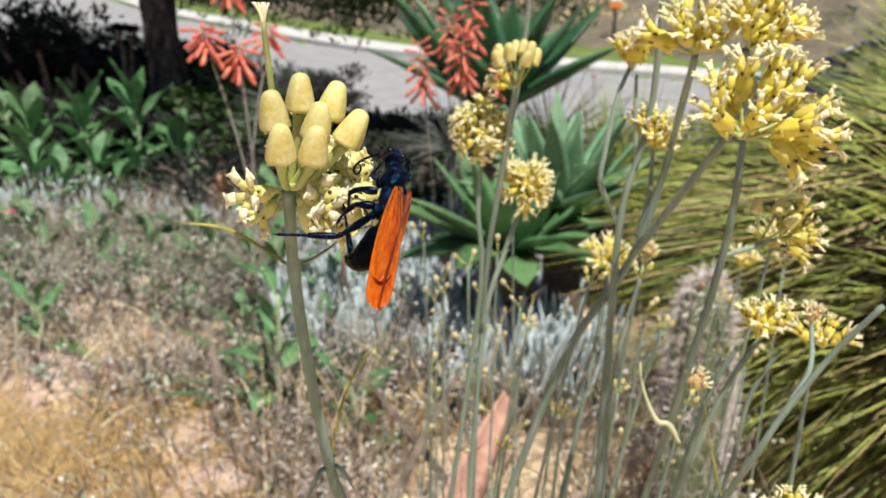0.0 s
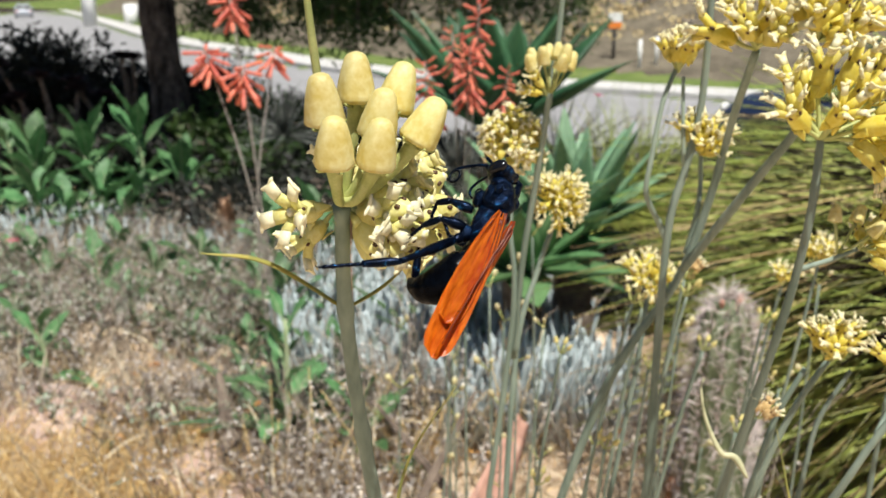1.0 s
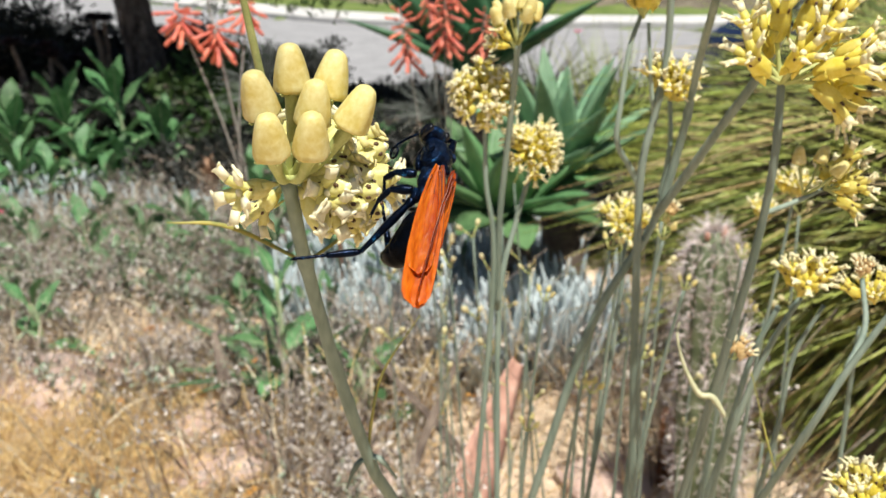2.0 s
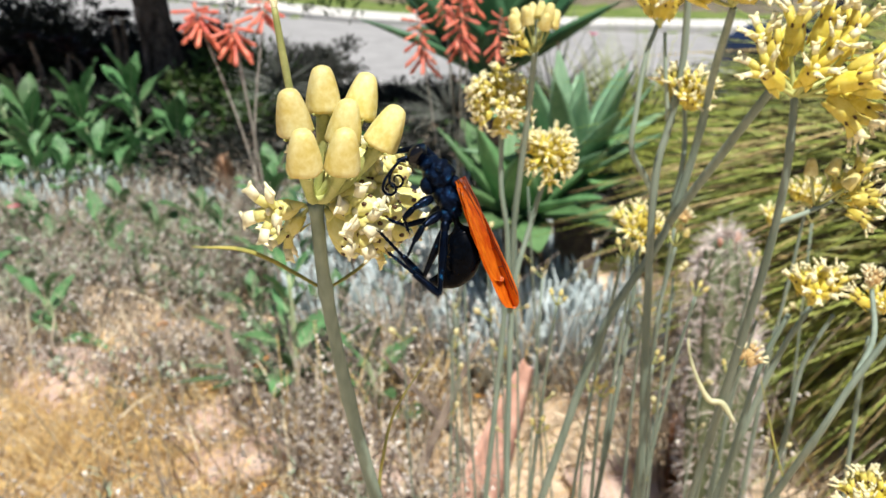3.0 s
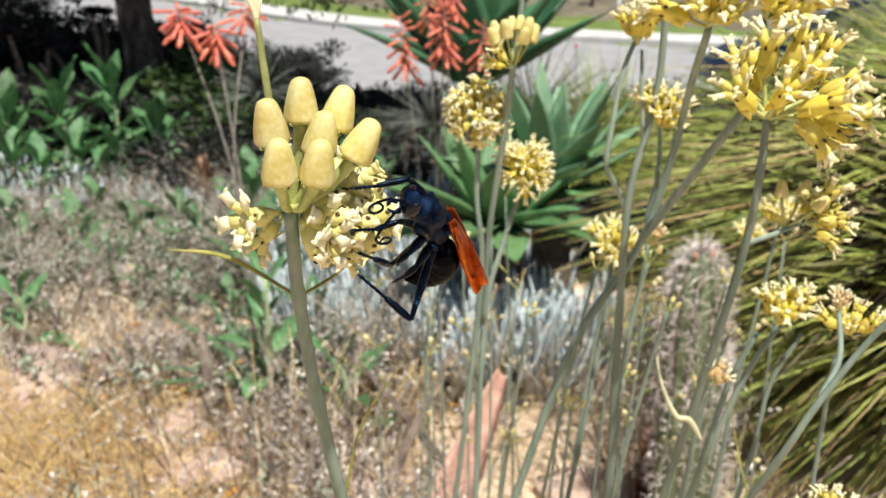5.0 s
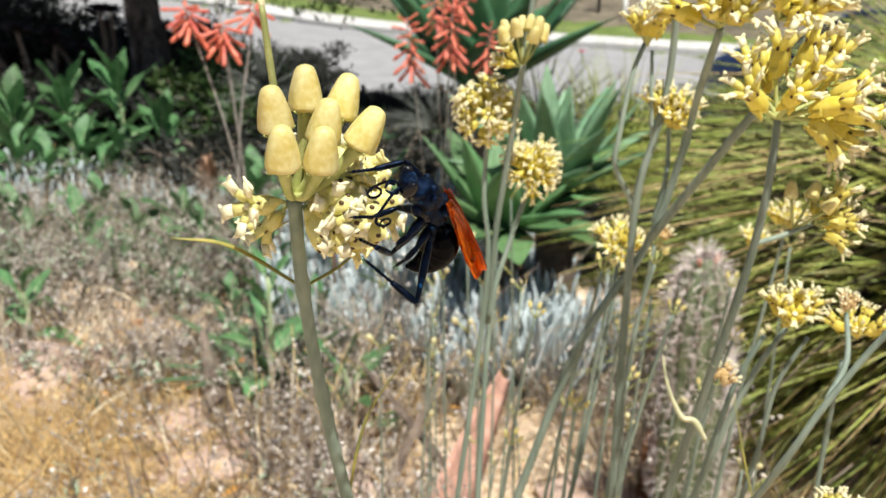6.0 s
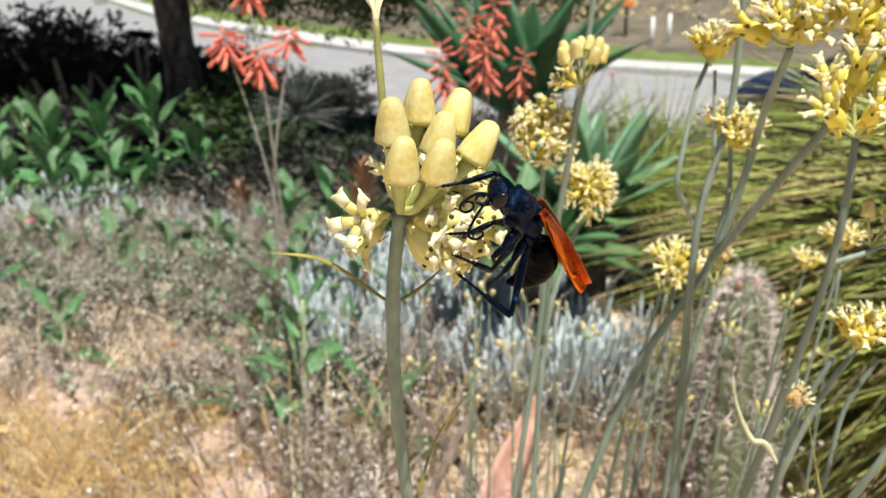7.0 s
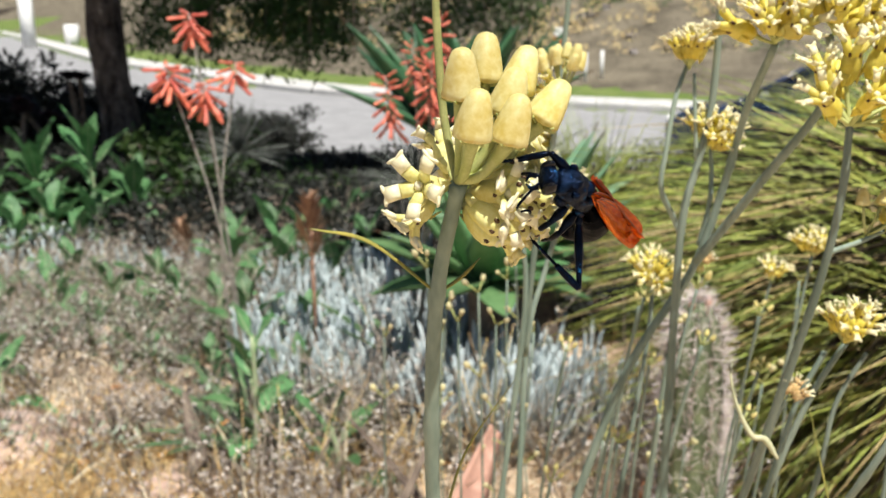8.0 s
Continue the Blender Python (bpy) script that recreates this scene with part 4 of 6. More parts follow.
    # wings folded along the back: each a thin curved leaf with raised veins
    for s in (-1, 1):
        for root, tip, w, lift in ((V(-0.0020, s * 0.0026, 0.0040), V(-0.0360, s * 0.0008, 0.0020), 0.0075, 0.0002 * s + 0.0003), (V(-0.0038, s * 0.0028, 0.0034), V(-0.0284, s * 0.0012, 0.0014), 0.0062, -0.0006)):
            g = Geo()
            axis = tip - root
            side = V(0, s * 0.86, -0.51)
            nrm = axis.normalized().cross(side) * s
            nu, nv = 22, 8
            grid = []
            for i in range(nu + 1):
                u = i / nu
                half = w * (0.10 + 0.90 * math.sin(math.pi * min(1, 0.05 + 0.62 * u ** 0.8)) ** 1.0) * (1 if u < 0.87 else math.sqrt(max(0.0, 1 - ((u - 0.87) / 0.13) ** 2)) * 0.985 + 0.015)
                for j in range(nv + 1):
                    v = j / nv
                    bend = 0.0011 * math.sin(math.pi * v) + 0.00018 * math.sin(v * 17 + 3) + 0.00022 * noise.noise(V(u * 9, v * 7, s))
                    grid.append(root + axis * u + side * (half * (v - 0.47)) + nrm * (bend + lift))
            thick = nrm * 0.00006
            k = (nu + 1) * (nv + 1)
            faces = []
            for i in range(nu):
                for j in range(nv):
                    a = i * (nv + 1) + j
                    q = (a, a + 1, a + nv + 2, a + nv + 1)
                    faces += [q, tuple(x + k for x in reversed(q))]
            g.add([p + thick for p in grid] + [p - thick for p in grid], faces)
            wing = part("wing", g, [WING], ob, "bright orange translucent wing", local=True)
            for j, a0, a1 in ((0, 0, 20), (1, 0, 19), (3, 1, 18), (5, 1, 16), (7, 1, 13)):
                vn = Geo()
                tube(vn, [grid[i * (nv + 1) + j] + nrm * 0.0001 for i in range(a0, a1 + 1)], [0.00022, 0.00010], 5)
                part("vein", vn, [VEIN], wing, local=True)
            for i, j0, j1 in ((12, 1, 3), (15, 1, 3), (10, 3, 5), (14, 3, 5), (9, 5, 7)):
                vn = Geo()
                tube(vn, [grid[i * (nv + 1) + j] + nrm * 0.0001 for j in range(j0, j1 + 1)], 0.00012, 5)
                part("vein", vn, [VEIN], wing, local=True)
    # legs: hip, thigh, shin with spurs, jointed foot with claws
    rng = random.Random(9)

    def leg_piece(g, a, b, r0, r1, bow=0.0):
        a, b = Vector(a), Vector(b)
        tube(g, smooth_line([a, a.lerp(b, 0.5) + V(0, 0, bow), b], 5), [r0 * 0.9, r0 * 1.3, r0 * 1.3, r1 * 1.25, r1], 9)

    def spines(g, a, b, count, size):
        a, b = Vector(a), Vector(b)
        for k in range(count):
            p = a.lerp(b, 0.25 + 0.72 * k / count)
            d = rnd_dir(rng, (b - a), 60)
            tube(g, [p, p + d * size], [0.00010, 0.00003], 4)

    def foot_bits(g, a, b):
        """Five short joints and two claws."""
        a, b = Vector(a), Vector(b)
        tube(g, [a.lerp(b, i / 15) for i in range(16)], [0.00034 if i % 3 == 0 else 0.00042 if i % 3 == 1 else 0.00050 for i in range(16)], 6)
        for sg in (-1, 1):
            tube(g, smooth_line([b, b + (b - a).normalized() * 0.0008 + V(0.0003 * sg, 0.0003 * sg, 0), b + (b - a).normalized() * 0.0010 + V(0.0004 * sg, 0.0003 * sg, -0.0006)], 3), [0.00018, 0.00004], 4)

    near = (((-0.0030, 0.0025, -0.0042), (-0.0030, 0.0055, -0.0085), (-0.0042, 0.0058, -0.0118), (-0.0074, 0.0045, -0.0126)), ((-0.0072, 0.0026, -0.0040), (-0.0078, 0.0062, -0.0082), (-0.0102, 0.0062, -0.0120), (-0.0126, 0.0050, -0.0152)))
    far = (((0.0025, -0.0030, -0.0005), (0.0086, -0.0056, -0.0020), (0.0110, -0.0050, -0.0092), (0.0136, -0.0045, -0.0138)), ((-0.0060, -0.0026, -0.0044), (-0.0078, -0.0078, -0.0100), (-0.0066, -0.0070, -0.0160), (-0.0020, -0.0055, -0.0200)))
    for rows in (near, far):
        for hip, knee, ankle, toe in rows:
            g = Geo()
            leg_piece(g, hip, knee, 0.00095, 0.00070)
            leg = part("leg", g, [WASP_LEG], ob, "spiny blue-black leg", local=True)
            g = Geo()
            leg_piece(g, knee, ankle, 0.00062, 0.0006)
            part("shin", g, [WASP_LEG], leg, local=True)
            g = Geo()
            foot_bits(g, ankle, toe)
            part("foot", g, [WASP_LEG], leg, local=True)
            g = Geo()
            spines(g, knee, ankle, 14, 0.0009)
            spines(g, ankle, toe, 10, 0.0006)
            part("bristle_coat", g, [WASP_LEG], leg, local=True)["kind"] = "stuff"
    hinds = []
    for s in (1, -1):
        g = Geo()
        ball(g, (0.001, 0, 0), (0.0020, 0.0012, 0.0012), 10, 6)
        leg_piece(g, (0.001, 0, 0), (0.0175, 0, 0), 0.00085, 0.0006)
        leg = part("hind_leg", g, [WASP_LEG], ob, "long spiny blue-black hind leg", local=True)
        g = Geo()
        leg_piece(g, (0, 0, 0), (0.0080, 0, 0), 0.00075, 0.0007)
        spines(g, (0, 0, 0), (0.0080, 0, 0), 34, 0.0011)
        foot_bits(g, (0.0080, 0, 0), (0.0160, 0, 0))
        shin = part("shin", g, [WASP_LEG], leg, local=True)
        leg.matrix_basis = pose(-0.0095, 0.0022, -0.0040, -94.3, 38.3, 161.7) if s > 0 else pose(-0.0095, -0.0022, -0.0040, 90, 50, -165)
        shin.matrix_basis = pose(0.0175, 0, 0, 0, 0, 118 * s)
        hinds.append((leg, shin))
    return ob, hinds


WASP_OB, HINDS = wasp()


# ---- the garden bed ----
def gz(x, y):
    return height(x, y)


def patch(x, y, k, scale=1.6):
    """Slow variation over the bed, about -1 to 1."""
    return 1.7 * noise.noise(V(x * scale, y * scale, 11.0 * k))


def fleck(g, rng, c, r, slot):
    """A tiny crumpled husk: four corners."""
    a, b, d = (rnd_dir(rng, (0, 0, 1), 180) * r for _ in range(3))
    g.add([c + a, c + b, c + d, c - (a + b + d) * 0.6], [(0, 1, 2), (0, 3, 1), (1, 3, 2), (2, 3, 0)], slot)


def dry_brush():
    """A patchy tangle of dead herbs: bent twigs, pale seed heads, long dry blades and silver leaves."""
    rng = random.Random(70)
    g = Geo()
    for i in range(15500):
        x, y = rng.uniform(-2.7, 1.0), rng.uniform(1.25, 4.1)
        near = step(2.25, 1.9, y)
        if x > 0.25 and y > 2.2 or x > 0.62 or x < -0.75 * y - 0.15 or rng.random() < 0.75 * step(-0.35, -0.7, x) * near:
            continue
        if rng.random() < 0.75 and ((x - -0.53) ** 2 + (y - 1.66) ** 2 < 0.018 or (x - -1.00) ** 2 + (y - 2.06) ** 2 < 0.03):
            continue
        if rng.random() > 0.72 + 0.75 * patch(x, y, 1, 2.6) - 0.48 * near:
            continue
        stand = step(-0.75, -0.45, x) * step(2.4, 2.0, y)
        h = (rng.uniform(0.09, 0.26) + stand * rng.uniform(0.0, 0.16) + 0.05 * step(0.28, 0.36, x) * step(1.45, 1.40, y)) * (1 + 0.55 * patch(x, y, 2, 2.2))
        lean = 0.42 - 0.10 * stand
        p = V(x, y, gz(x, y))
        d = V(rng.gauss(0, lean), rng.gauss(0, lean), 1)
        q = p + d * h * 0.55
        d2 = d + V(rng.gauss(0, lean), rng.gauss(0, lean), -0.1)
        e = q + d2 * h * 0.45
        tone = patch(x, y, 3, 1.8) + rng.uniform(-0.3, 0.3) - 0.45 * step(2.2, 2.8, y)
        twig = 4 if tone > 0.85 else 0
        tube(g, [p, q, e], [0.0019, 0.0014, 0.0009], 3, twig)
        for k in range(rng.randint(1, 3)):
            a = p.lerp(q, rng.uniform(0.4, 1))
            b = a + V(rng.gauss(0, 0.5), rng.gauss(0, 0.5), 0.6) * h * 0.35
            tube(g, [a, b], [0.0011, 0.0007], 3, twig)
            for _ in range(rng.randint(1, 5)):
                c = b + V(rng.gauss(0, 0.011), rng.gauss(0, 0.011), rng.gauss(0, 0.011))
                fleck(g, rng, c, rng.uniform(0.0035, 0.0085), 1)
        if tone < -0.18:
            for k in range(6):
                a = p.lerp(q, rng.uniform(0.2, 1.1))
                blade(g, a, rnd_dir(rng, (0, 0, 1), 80), (0.3, 0.2, 1), rng.uniform(0.02, 0.045), rng.uniform(0.004, 0.007) + 0.004 * (1 - near), 0.3, 2, 2)
        elif rng.random() < 0.4:
            blade(g, p, d2, (rng.uniform(-1, 1), rng.uniform(-1, 1), 0.3), rng.uniform(0.12, 0.30), 0.006, rng.uniform(0.4, 1.6), 5, 3)
    solo("dry_brush", g, [BRUSH, SEED, SILVER, DRY_BLADE, STRAW], "tangled dead grey-brown herbs with pale seed heads", "brush", kind="stuff")


def straw():
    """Dry golden grass lying on the soil."""
    rng = random.Random(71)
    g = Geo()
    for i in range(9500):
        if i % 2:
            x, y = rng.gauss(-0.85, 0.30), rng.gauss(1.85, 0.28)
        else:
            x, y = rng.uniform(-1.6, 0.9), rng.uniform(1.2, 2.6)
        p = V(x, y, gz(x, y) + 0.002)
        d = rnd_dir(rng, (0, 0, 1), 82)
        l = rng.uniform(0.05, 0.16)
        e = p + d * l
        tube(g, [p, p.lerp(e, 0.5) + V(0, 0, 0.01), e + V(0, 0, -0.01)], [0.0012, 0.0010, 0.0004], 3, 0 if i % 2 or rng.random() < 0.2 else 1)
    for i in range(5200):
        x, y = rng.uniform(-4.5, 4.0), rng.uniform(-2.5, 5.0)
        if noise.noise(V(x * 0.9, y * 0.9, 4)) < -0.1 or (y < 1.2 and abs(x) < 0.12):
            continue
        p = V(x, y, gz(x, y) + 0.002)
        e = p + rnd_dir(rng, (0, 0, 1), 80) * rng.uniform(0.08, 0.22)
        tube(g, [p, p.lerp(e, 0.5) + V(0, 0, 0.012), e], [0.0016, 0.0012, 0.0005], 3)
    solo("dry_grass", g, [STRAW, DRY_BLADE], "golden dead grass lying over the soil", "grass", kind="stuff")


def chalk_sticks():
    """Silvery-blue succulent fingers that cover the ground."""
    rng = random.Random(72)
    g = Geo()
    n = 0
    while n < 3400:
        if rng.random() < 0.72:
            x, y = rng.uniform(-0.50, 0.62), rng.uniform(2.2, 3.5)
            if (x + 0.06) ** 2 / 0.24 + (y - 2.85) ** 2 / 0.42 > 1:
                continue
            lo, hi = 0.10, 0.22
            if rng.random() < 0.22:
                x, y, lo, hi = rng.gauss(0.25, 0.10), rng.gauss(2.13, 0.06), 0.13, 0.29
        else:
            x, y = rng.uniform(-2.7, -0.2), rng.uniform(3.6, 4.5)
            lo, hi = 0.07, 0.14
        n += 1
        p = V(x, y, gz(x, y) + rng.uniform(0.0, 0.07))
        d = rnd_dir(rng, (0, -0.1, 1), 38)
        l = rng.uniform(lo, hi)
        tube(g, [p, p + d * l * 0.55, p + (d + V(0, 0, 0.3)).normalized() * l * 0.93, p + (d + V(0, 0, 0.3)).normalized() * l], [0.004, 0.006, 0.0055, 0.0015], 5)
    solo("chalk_sticks", g, [CHALK], "silvery-blue succulent groundcover of finger leaves", "groundcover", kind="stuff")


def thistle(at, h, leaves, lmax, seed, label="green sow thistle with broad toothed leaves"):
    """A leafy weed: stem, and broad leaves in a loose rosette up it."""
    rng = random.Random(seed)
    at = Vector(at)
    ob = thing("sow_thistle", at, label, "weed", "sow thistles")
    g = Geo()
    top = at + V(rng.uniform(-0.03, 0.03), 0, h)
    tube(g, smooth_line([at, at.lerp(top, 0.5) + V(0.01, 0, 0), top], 5), [0.009, 0.005], 7)
    part("stem", g, [RIB], ob)

    def toothed(s):
        base = math.sin(math.pi * min(1, 0.10 + 0.90 * s ** 1.1)) ** 0.85
        return base * (1 + 0.12 * (1 if int(s * 18) % 2 else -0.6)) * (0.30 + 0.85 * min(1, s * 1.6))

    for i in range(leaves):
        f = (i + 0.6) / leaves
        p = at.lerp(top, 0.12 + 0.88 * f)
        w = i * 2.4 + rng.uniform(-0.4, 0.4)
        up = 0.35 + 1.7 * f ** 1.5
        d = V(math.cos(w), math.sin(w) * 0.9, up + 0.6 * step(0.55, 0.8, f))
        l = lmax * (1.1 - 0.40 * f) * rng.uniform(0.8, 1.1)
        g = Geo()
        blade(g, p, d, (0, 0, 1), l * 1.08, l * 0.37, 0.9 - 0.5 * f, 18, 0, 0.26, toothed, 0, 0.09)
        leaf = part("leaf", g, [THISTLE], ob)
        g = Geo()
        q, dd, line = p.copy(), d.normalized(), []
        for k in range(16):
            line.append(q + V(0, 0, 0.0012))
            dd = (dd + V(0, 0, -(0.9 - 0.5 * f) / 15)).normalized()
            q = q + dd * (l / 15)
        tube(g, line, [0.0026, 0.0006], 5)
        part("rib", g, [RIB], leaf)


def weeds():
    for k, (x, y, h, n, l) in enumerate(((-1.97, 4.38, 0.36, 13, 0.33), (-1.775, 4.49, 0.40, 14, 0.32), (-1.54, 4.62, 0.50, 13, 0.33), (-1.30, 4.36, 0.30, 13, 0.31), (-1.75, 4.05, 0.16, 8, 0.24), (-2.25, 4.3, 0.40, 11, 0.25), (-1.15, 4.15, 0.14, 7, 0.2), (-2.05, 3.85, 0.12, 7, 0.22), (-1.45, 4.1, 0.14, 7, 0.2), (-2.2, 4.6, 0.36, 9, 0.26), (-1.64, 4.2, 0.20, 9, 0.28), (-1.90, 4.12, 0.18, 9, 0.28), (-1.42, 4.22, 0.18, 8, 0.27), (-2.1, 4.15, 0.2, 8, 0.27))):
        thistle((x, y, gz(x, y)), h, n, l, 100 + k)
    for k, (x, y, h, n, l) in enumerate(((-0.62, 2.9, 0.16, 8, 0.16), (-0.55, 2.45, 0.16, 8, 0.14), (-0.80, 3.1, 0.14, 8, 0.16), (-0.30, 2.7, 0.20, 9, 0.18), (-1.05, 2.9, 0.12, 7, 0.15), (-1.38, 3.45, 0.10, 7, 0.2), (-1.60, 3.4, 0.12, 8, 0.22), (-0.36, 3.55, 0.22, 9, 0.22), (-0.49, 2.75, 0.20, 9, 0.18), (-0.41, 3.2, 0.24, 10, 0.21), (-0.20, 4.0, 0.22, 9, 0.24), (-0.70, 3.7, 0.18, 9, 0.22), (-0.95, 3.4, 0.12, 8, 0.19), (-1.35, 3.6, 0.14, 8, 0.2), (-1.65, 3.35, 0.14, 8, 0.2), (-0.39, 1.99, 0.40, 10, 0.16), (-0.17, 1.90, 0.22, 6, 0.16), (-1.17, 2.46, 0.18, 6, 0.15), (-0.40, 2.15, 0.22, 6, 0.15), (-1.6, 2.9, 0.12, 7, 0.17), (-1.25, 3.15, 0.10, 6, 0.17), (-0.85, 2.75, 0.08, 6, 0.15), (-2.0, 3.3, 0.12, 7, 0.18), (-0.62, 3.3, 0.10, 6, 0.17), (-1.55, 2.45, 0.08, 5, 0.14), (-0.45, 2.6, 0.14, 6, 0.16), (-0.30, 2.35, 0.16, 7, 0.17), (-1.75, 3.6, 0.12, 7, 0.18), (-1.9, 3.05, 0.12, 8, 0.18), (-1.45, 3.2, 0.12, 8, 0.19), (-1.72, 2.75, 0.10, 7, 0.16), (-1.1, 3.3, 0.12, 8, 0.18), (-2.1, 3.55, 0.14, 8, 0.2), (-0.9, 3.05, 0.10, 7, 0.16), (-1.3, 2.7, 0.10, 6, 0.15), (-0.22, 3.15, 0.18, 9, 0.2), (-0.12, 3.55, 0.22, 9, 0.22), (-0.52, 3.72, 0.22, 9, 0.25), (-0.28, 3.85, 0.20, 9, 0.24), (-0.66, 3.45, 0.18, 8, 0.2))):
        thistle((x, y, gz(x, y)), h, n, l, 130 + k, "small green sow thistle among dry brush")


def raceme(ob, top, way, length, count, seed, size=1.0, lift=2.1):
    """Hanging tubular flowers round the end of a scape."""
    rng = random.Random(seed)
    way = Vector(way).normalized()
    for i in range(count):
        f = i / count
        p = Vector(top) - way * length * (1 - f)
        w = i * 2.4
        out = V(math.cos(w), math.sin(w), 0)
        droop = -1.15 + lift * f ** 1.6
        d = (out + V(0, 0, droop) + V(rng.uniform(-0.2, 0.2), rng.uniform(-0.2, 0.2), 0)).normalized()
        place("floret", ALOE_FLORET, ob, on(ob, p), d, size * (1.22 - (0.55 if lift > 2 else 0.25) * f) * rng.uniform(0.9, 1.1), rng.uniform(0, 360))


def aloe_floret():
    g = Geo()
    tube(g, [(0, 0, 0), (0, 0, 0.010)], 0.0012, 5)
    lathe(g, (0, 0, 0.008), (0, 0, 1), [(0, 0.0016), (0.004, 0.0046), (0.010, 0.0038), (0.022, 0.0034), (0.036, 0.0044), (0.042, 0.0036), (0.046, 0.0010)], 10, 0, 5, 0.10)
    return mesh("aloe_floret", g, [ALOE_FLOWER])


ALOE_FLORET = aloe_floret()


def aloe(foot, scapes, leaves, llen, seed, label, reach, fork=None):
    rng = random.Random(seed)
    foot = Vector(foot)
    ob = thing("aloe", foot, label, "aloe", "flowering aloes")
    for i in range(leaves):
        w = i * 2.4
        d = V(math.cos(w), math.sin(w), rng.uniform(0.5, 1.4))
        g = Geo()
        blade(g, foot + V(0, 0, 0.05) + d * 0.02, d, (0, 0, 1), llen * rng.uniform(0.8, 1.1), 0.045, 0.5, 9, 0, 0.35, lambda s: (1 - s) ** 0.7 + 0.02, 0.008)
        part("leaf", g, [ALOE_LEAF], ob)
    for k, (top, size, count) in enumerate(scapes):
        top = Vector(top)
        low = foot + V(rng.uniform(-0.02, 0.02), rng.uniform(-0.02, 0.02), 0.05)
        mid = low.lerp(top, 0.5) + V(rng.uniform(-0.02, 0.02), 0, 0)
        if fork:
            mid = Vector(fork) + V(0.012, 0, 0.02) * (k % 2)
        g = Geo()
        line = smooth_line([low, mid, top], 8)
        tube(g, line, [0.0034, 0.0026, 0.0019], 7)
        part("scape", g, [ALOE_STALK], ob)
        raceme(ob, top, line[-1] - line[-3], reach * size, count, seed + k, size, 2.1 if reach > 0.1 else 1.5)


def aloes():
    aloe((-0.40, 2.10, gz(-0.4, 2.1)), (((-0.534, 2.086, 0.985), 1.0, 20), ((-0.452, 2.078, 0.950), 1.0, 17), ((-0.388, 2.143, 0.990), 0.85, 13), ((-0.503, 2.222, 1.100), 0.95, 15)), 14, 0.32, 200, "aloe with coral-red flower spikes on pale stalks", 0.045, (-0.435, 2.07, 0.60))
    aloe((0.03, 2.45, gz(0.03, 2.45)), (((-0.048, 2.433, 0.935), 1.05, 22), ((0.066, 2.237, 0.985), 1.05, 24), ((0.088, 2.267, 1.085), 1.0, 20), ((0.166, 2.328, 0.925), 0.8, 16), ((0.023, 2.362, 1.02), 0.8, 16)), 14, 0.36, 210, "aloe with several dense coral-red flower spikes", 0.12)


def agave(at, leaves, length, width, material, seed, label, spread=(0.15, 1.6)):
    rng = random.Random(seed)
    at = Vector(at)
    ob = thing("agave", V(at.x, at.y, gz(at.x, at.y)), label, "agave", "agaves")
    if at.z > 0.2:
        g = Geo()
        tube(g, smooth_line([(at.x + 0.03, at.y + 0.05, gz(at.x, at.y) - 0.02), (at.x + 0.02, at.y + 0.02, at.z * 0.5), at + V(0, 0, 0.08)], 6), [0.075, 0.06, 0.05], 10)
        part("trunk", g, [TWIG], ob, "dark stem clad in dead leaf bases")
    for i in range(leaves):
        f = i / leaves
        w = i * 2.39996 + rng.uniform(-0.15, 0.15)
        up = spread[0] + (spread[1] - spread[0]) * f * f + 0.1
        d = V(math.cos(w), math.sin(w), up * 1.6)
        l = length * rng.uniform(0.85, 1.08) * (0.8 + 0.25 * math.sin(math.pi * f))
        g = Geo()
        tip, td = blade(g, at + V(0, 0, 0.06) + V(math.cos(w), math.sin(w), 0) * 0.04, d, (0, 0, 1), l, width * rng.uniform(0.9, 1.1), rng.uniform(-0.1, 0.40), 12, 0, 0.26, lambda s: (0.55 + 1.15 * s if s < 0.4 else 1.01 * (1 - ((s - 0.4) / 0.6) ** 1.7)) + 0.015, width * 0.10)
        leaf = part("leaf", g, [material], ob)
        g = Geo()
        tube(g, [tip - td * 0.005, tip + td * 0.022], [0.0022, 0.0003], 5)
        part("spine", g, [SPINE], leaf)


def agaves():
    agave((0.18, 3.0, 0.62), 24, 0.46, 0.135, AGAVE_DARK, 301, "large dark green agave rosette with broad pointed leaves", (0.30, 2.0))
    agave((-0.40, 3.22, gz(-0.40, 3.22)), 14, 0.27, 0.036, AGAVE_DARK, 304, "narrow-leaved green agave among silvery groundcover", (0.1, 1.8))
    agave((0.35, 2.42, 0.42), 26, 0.35, 0.076, AGAVE_GREY, 302, "grey-green agave rosette with upright pointed leaves", (0.20, 2.4))
    agave((0.20, 2.28, 0.36), 22, 0.30, 0.105, AGAVE_MID, 303, "smaller green agave rosette beside the aloe", (-0.12, 1.7))


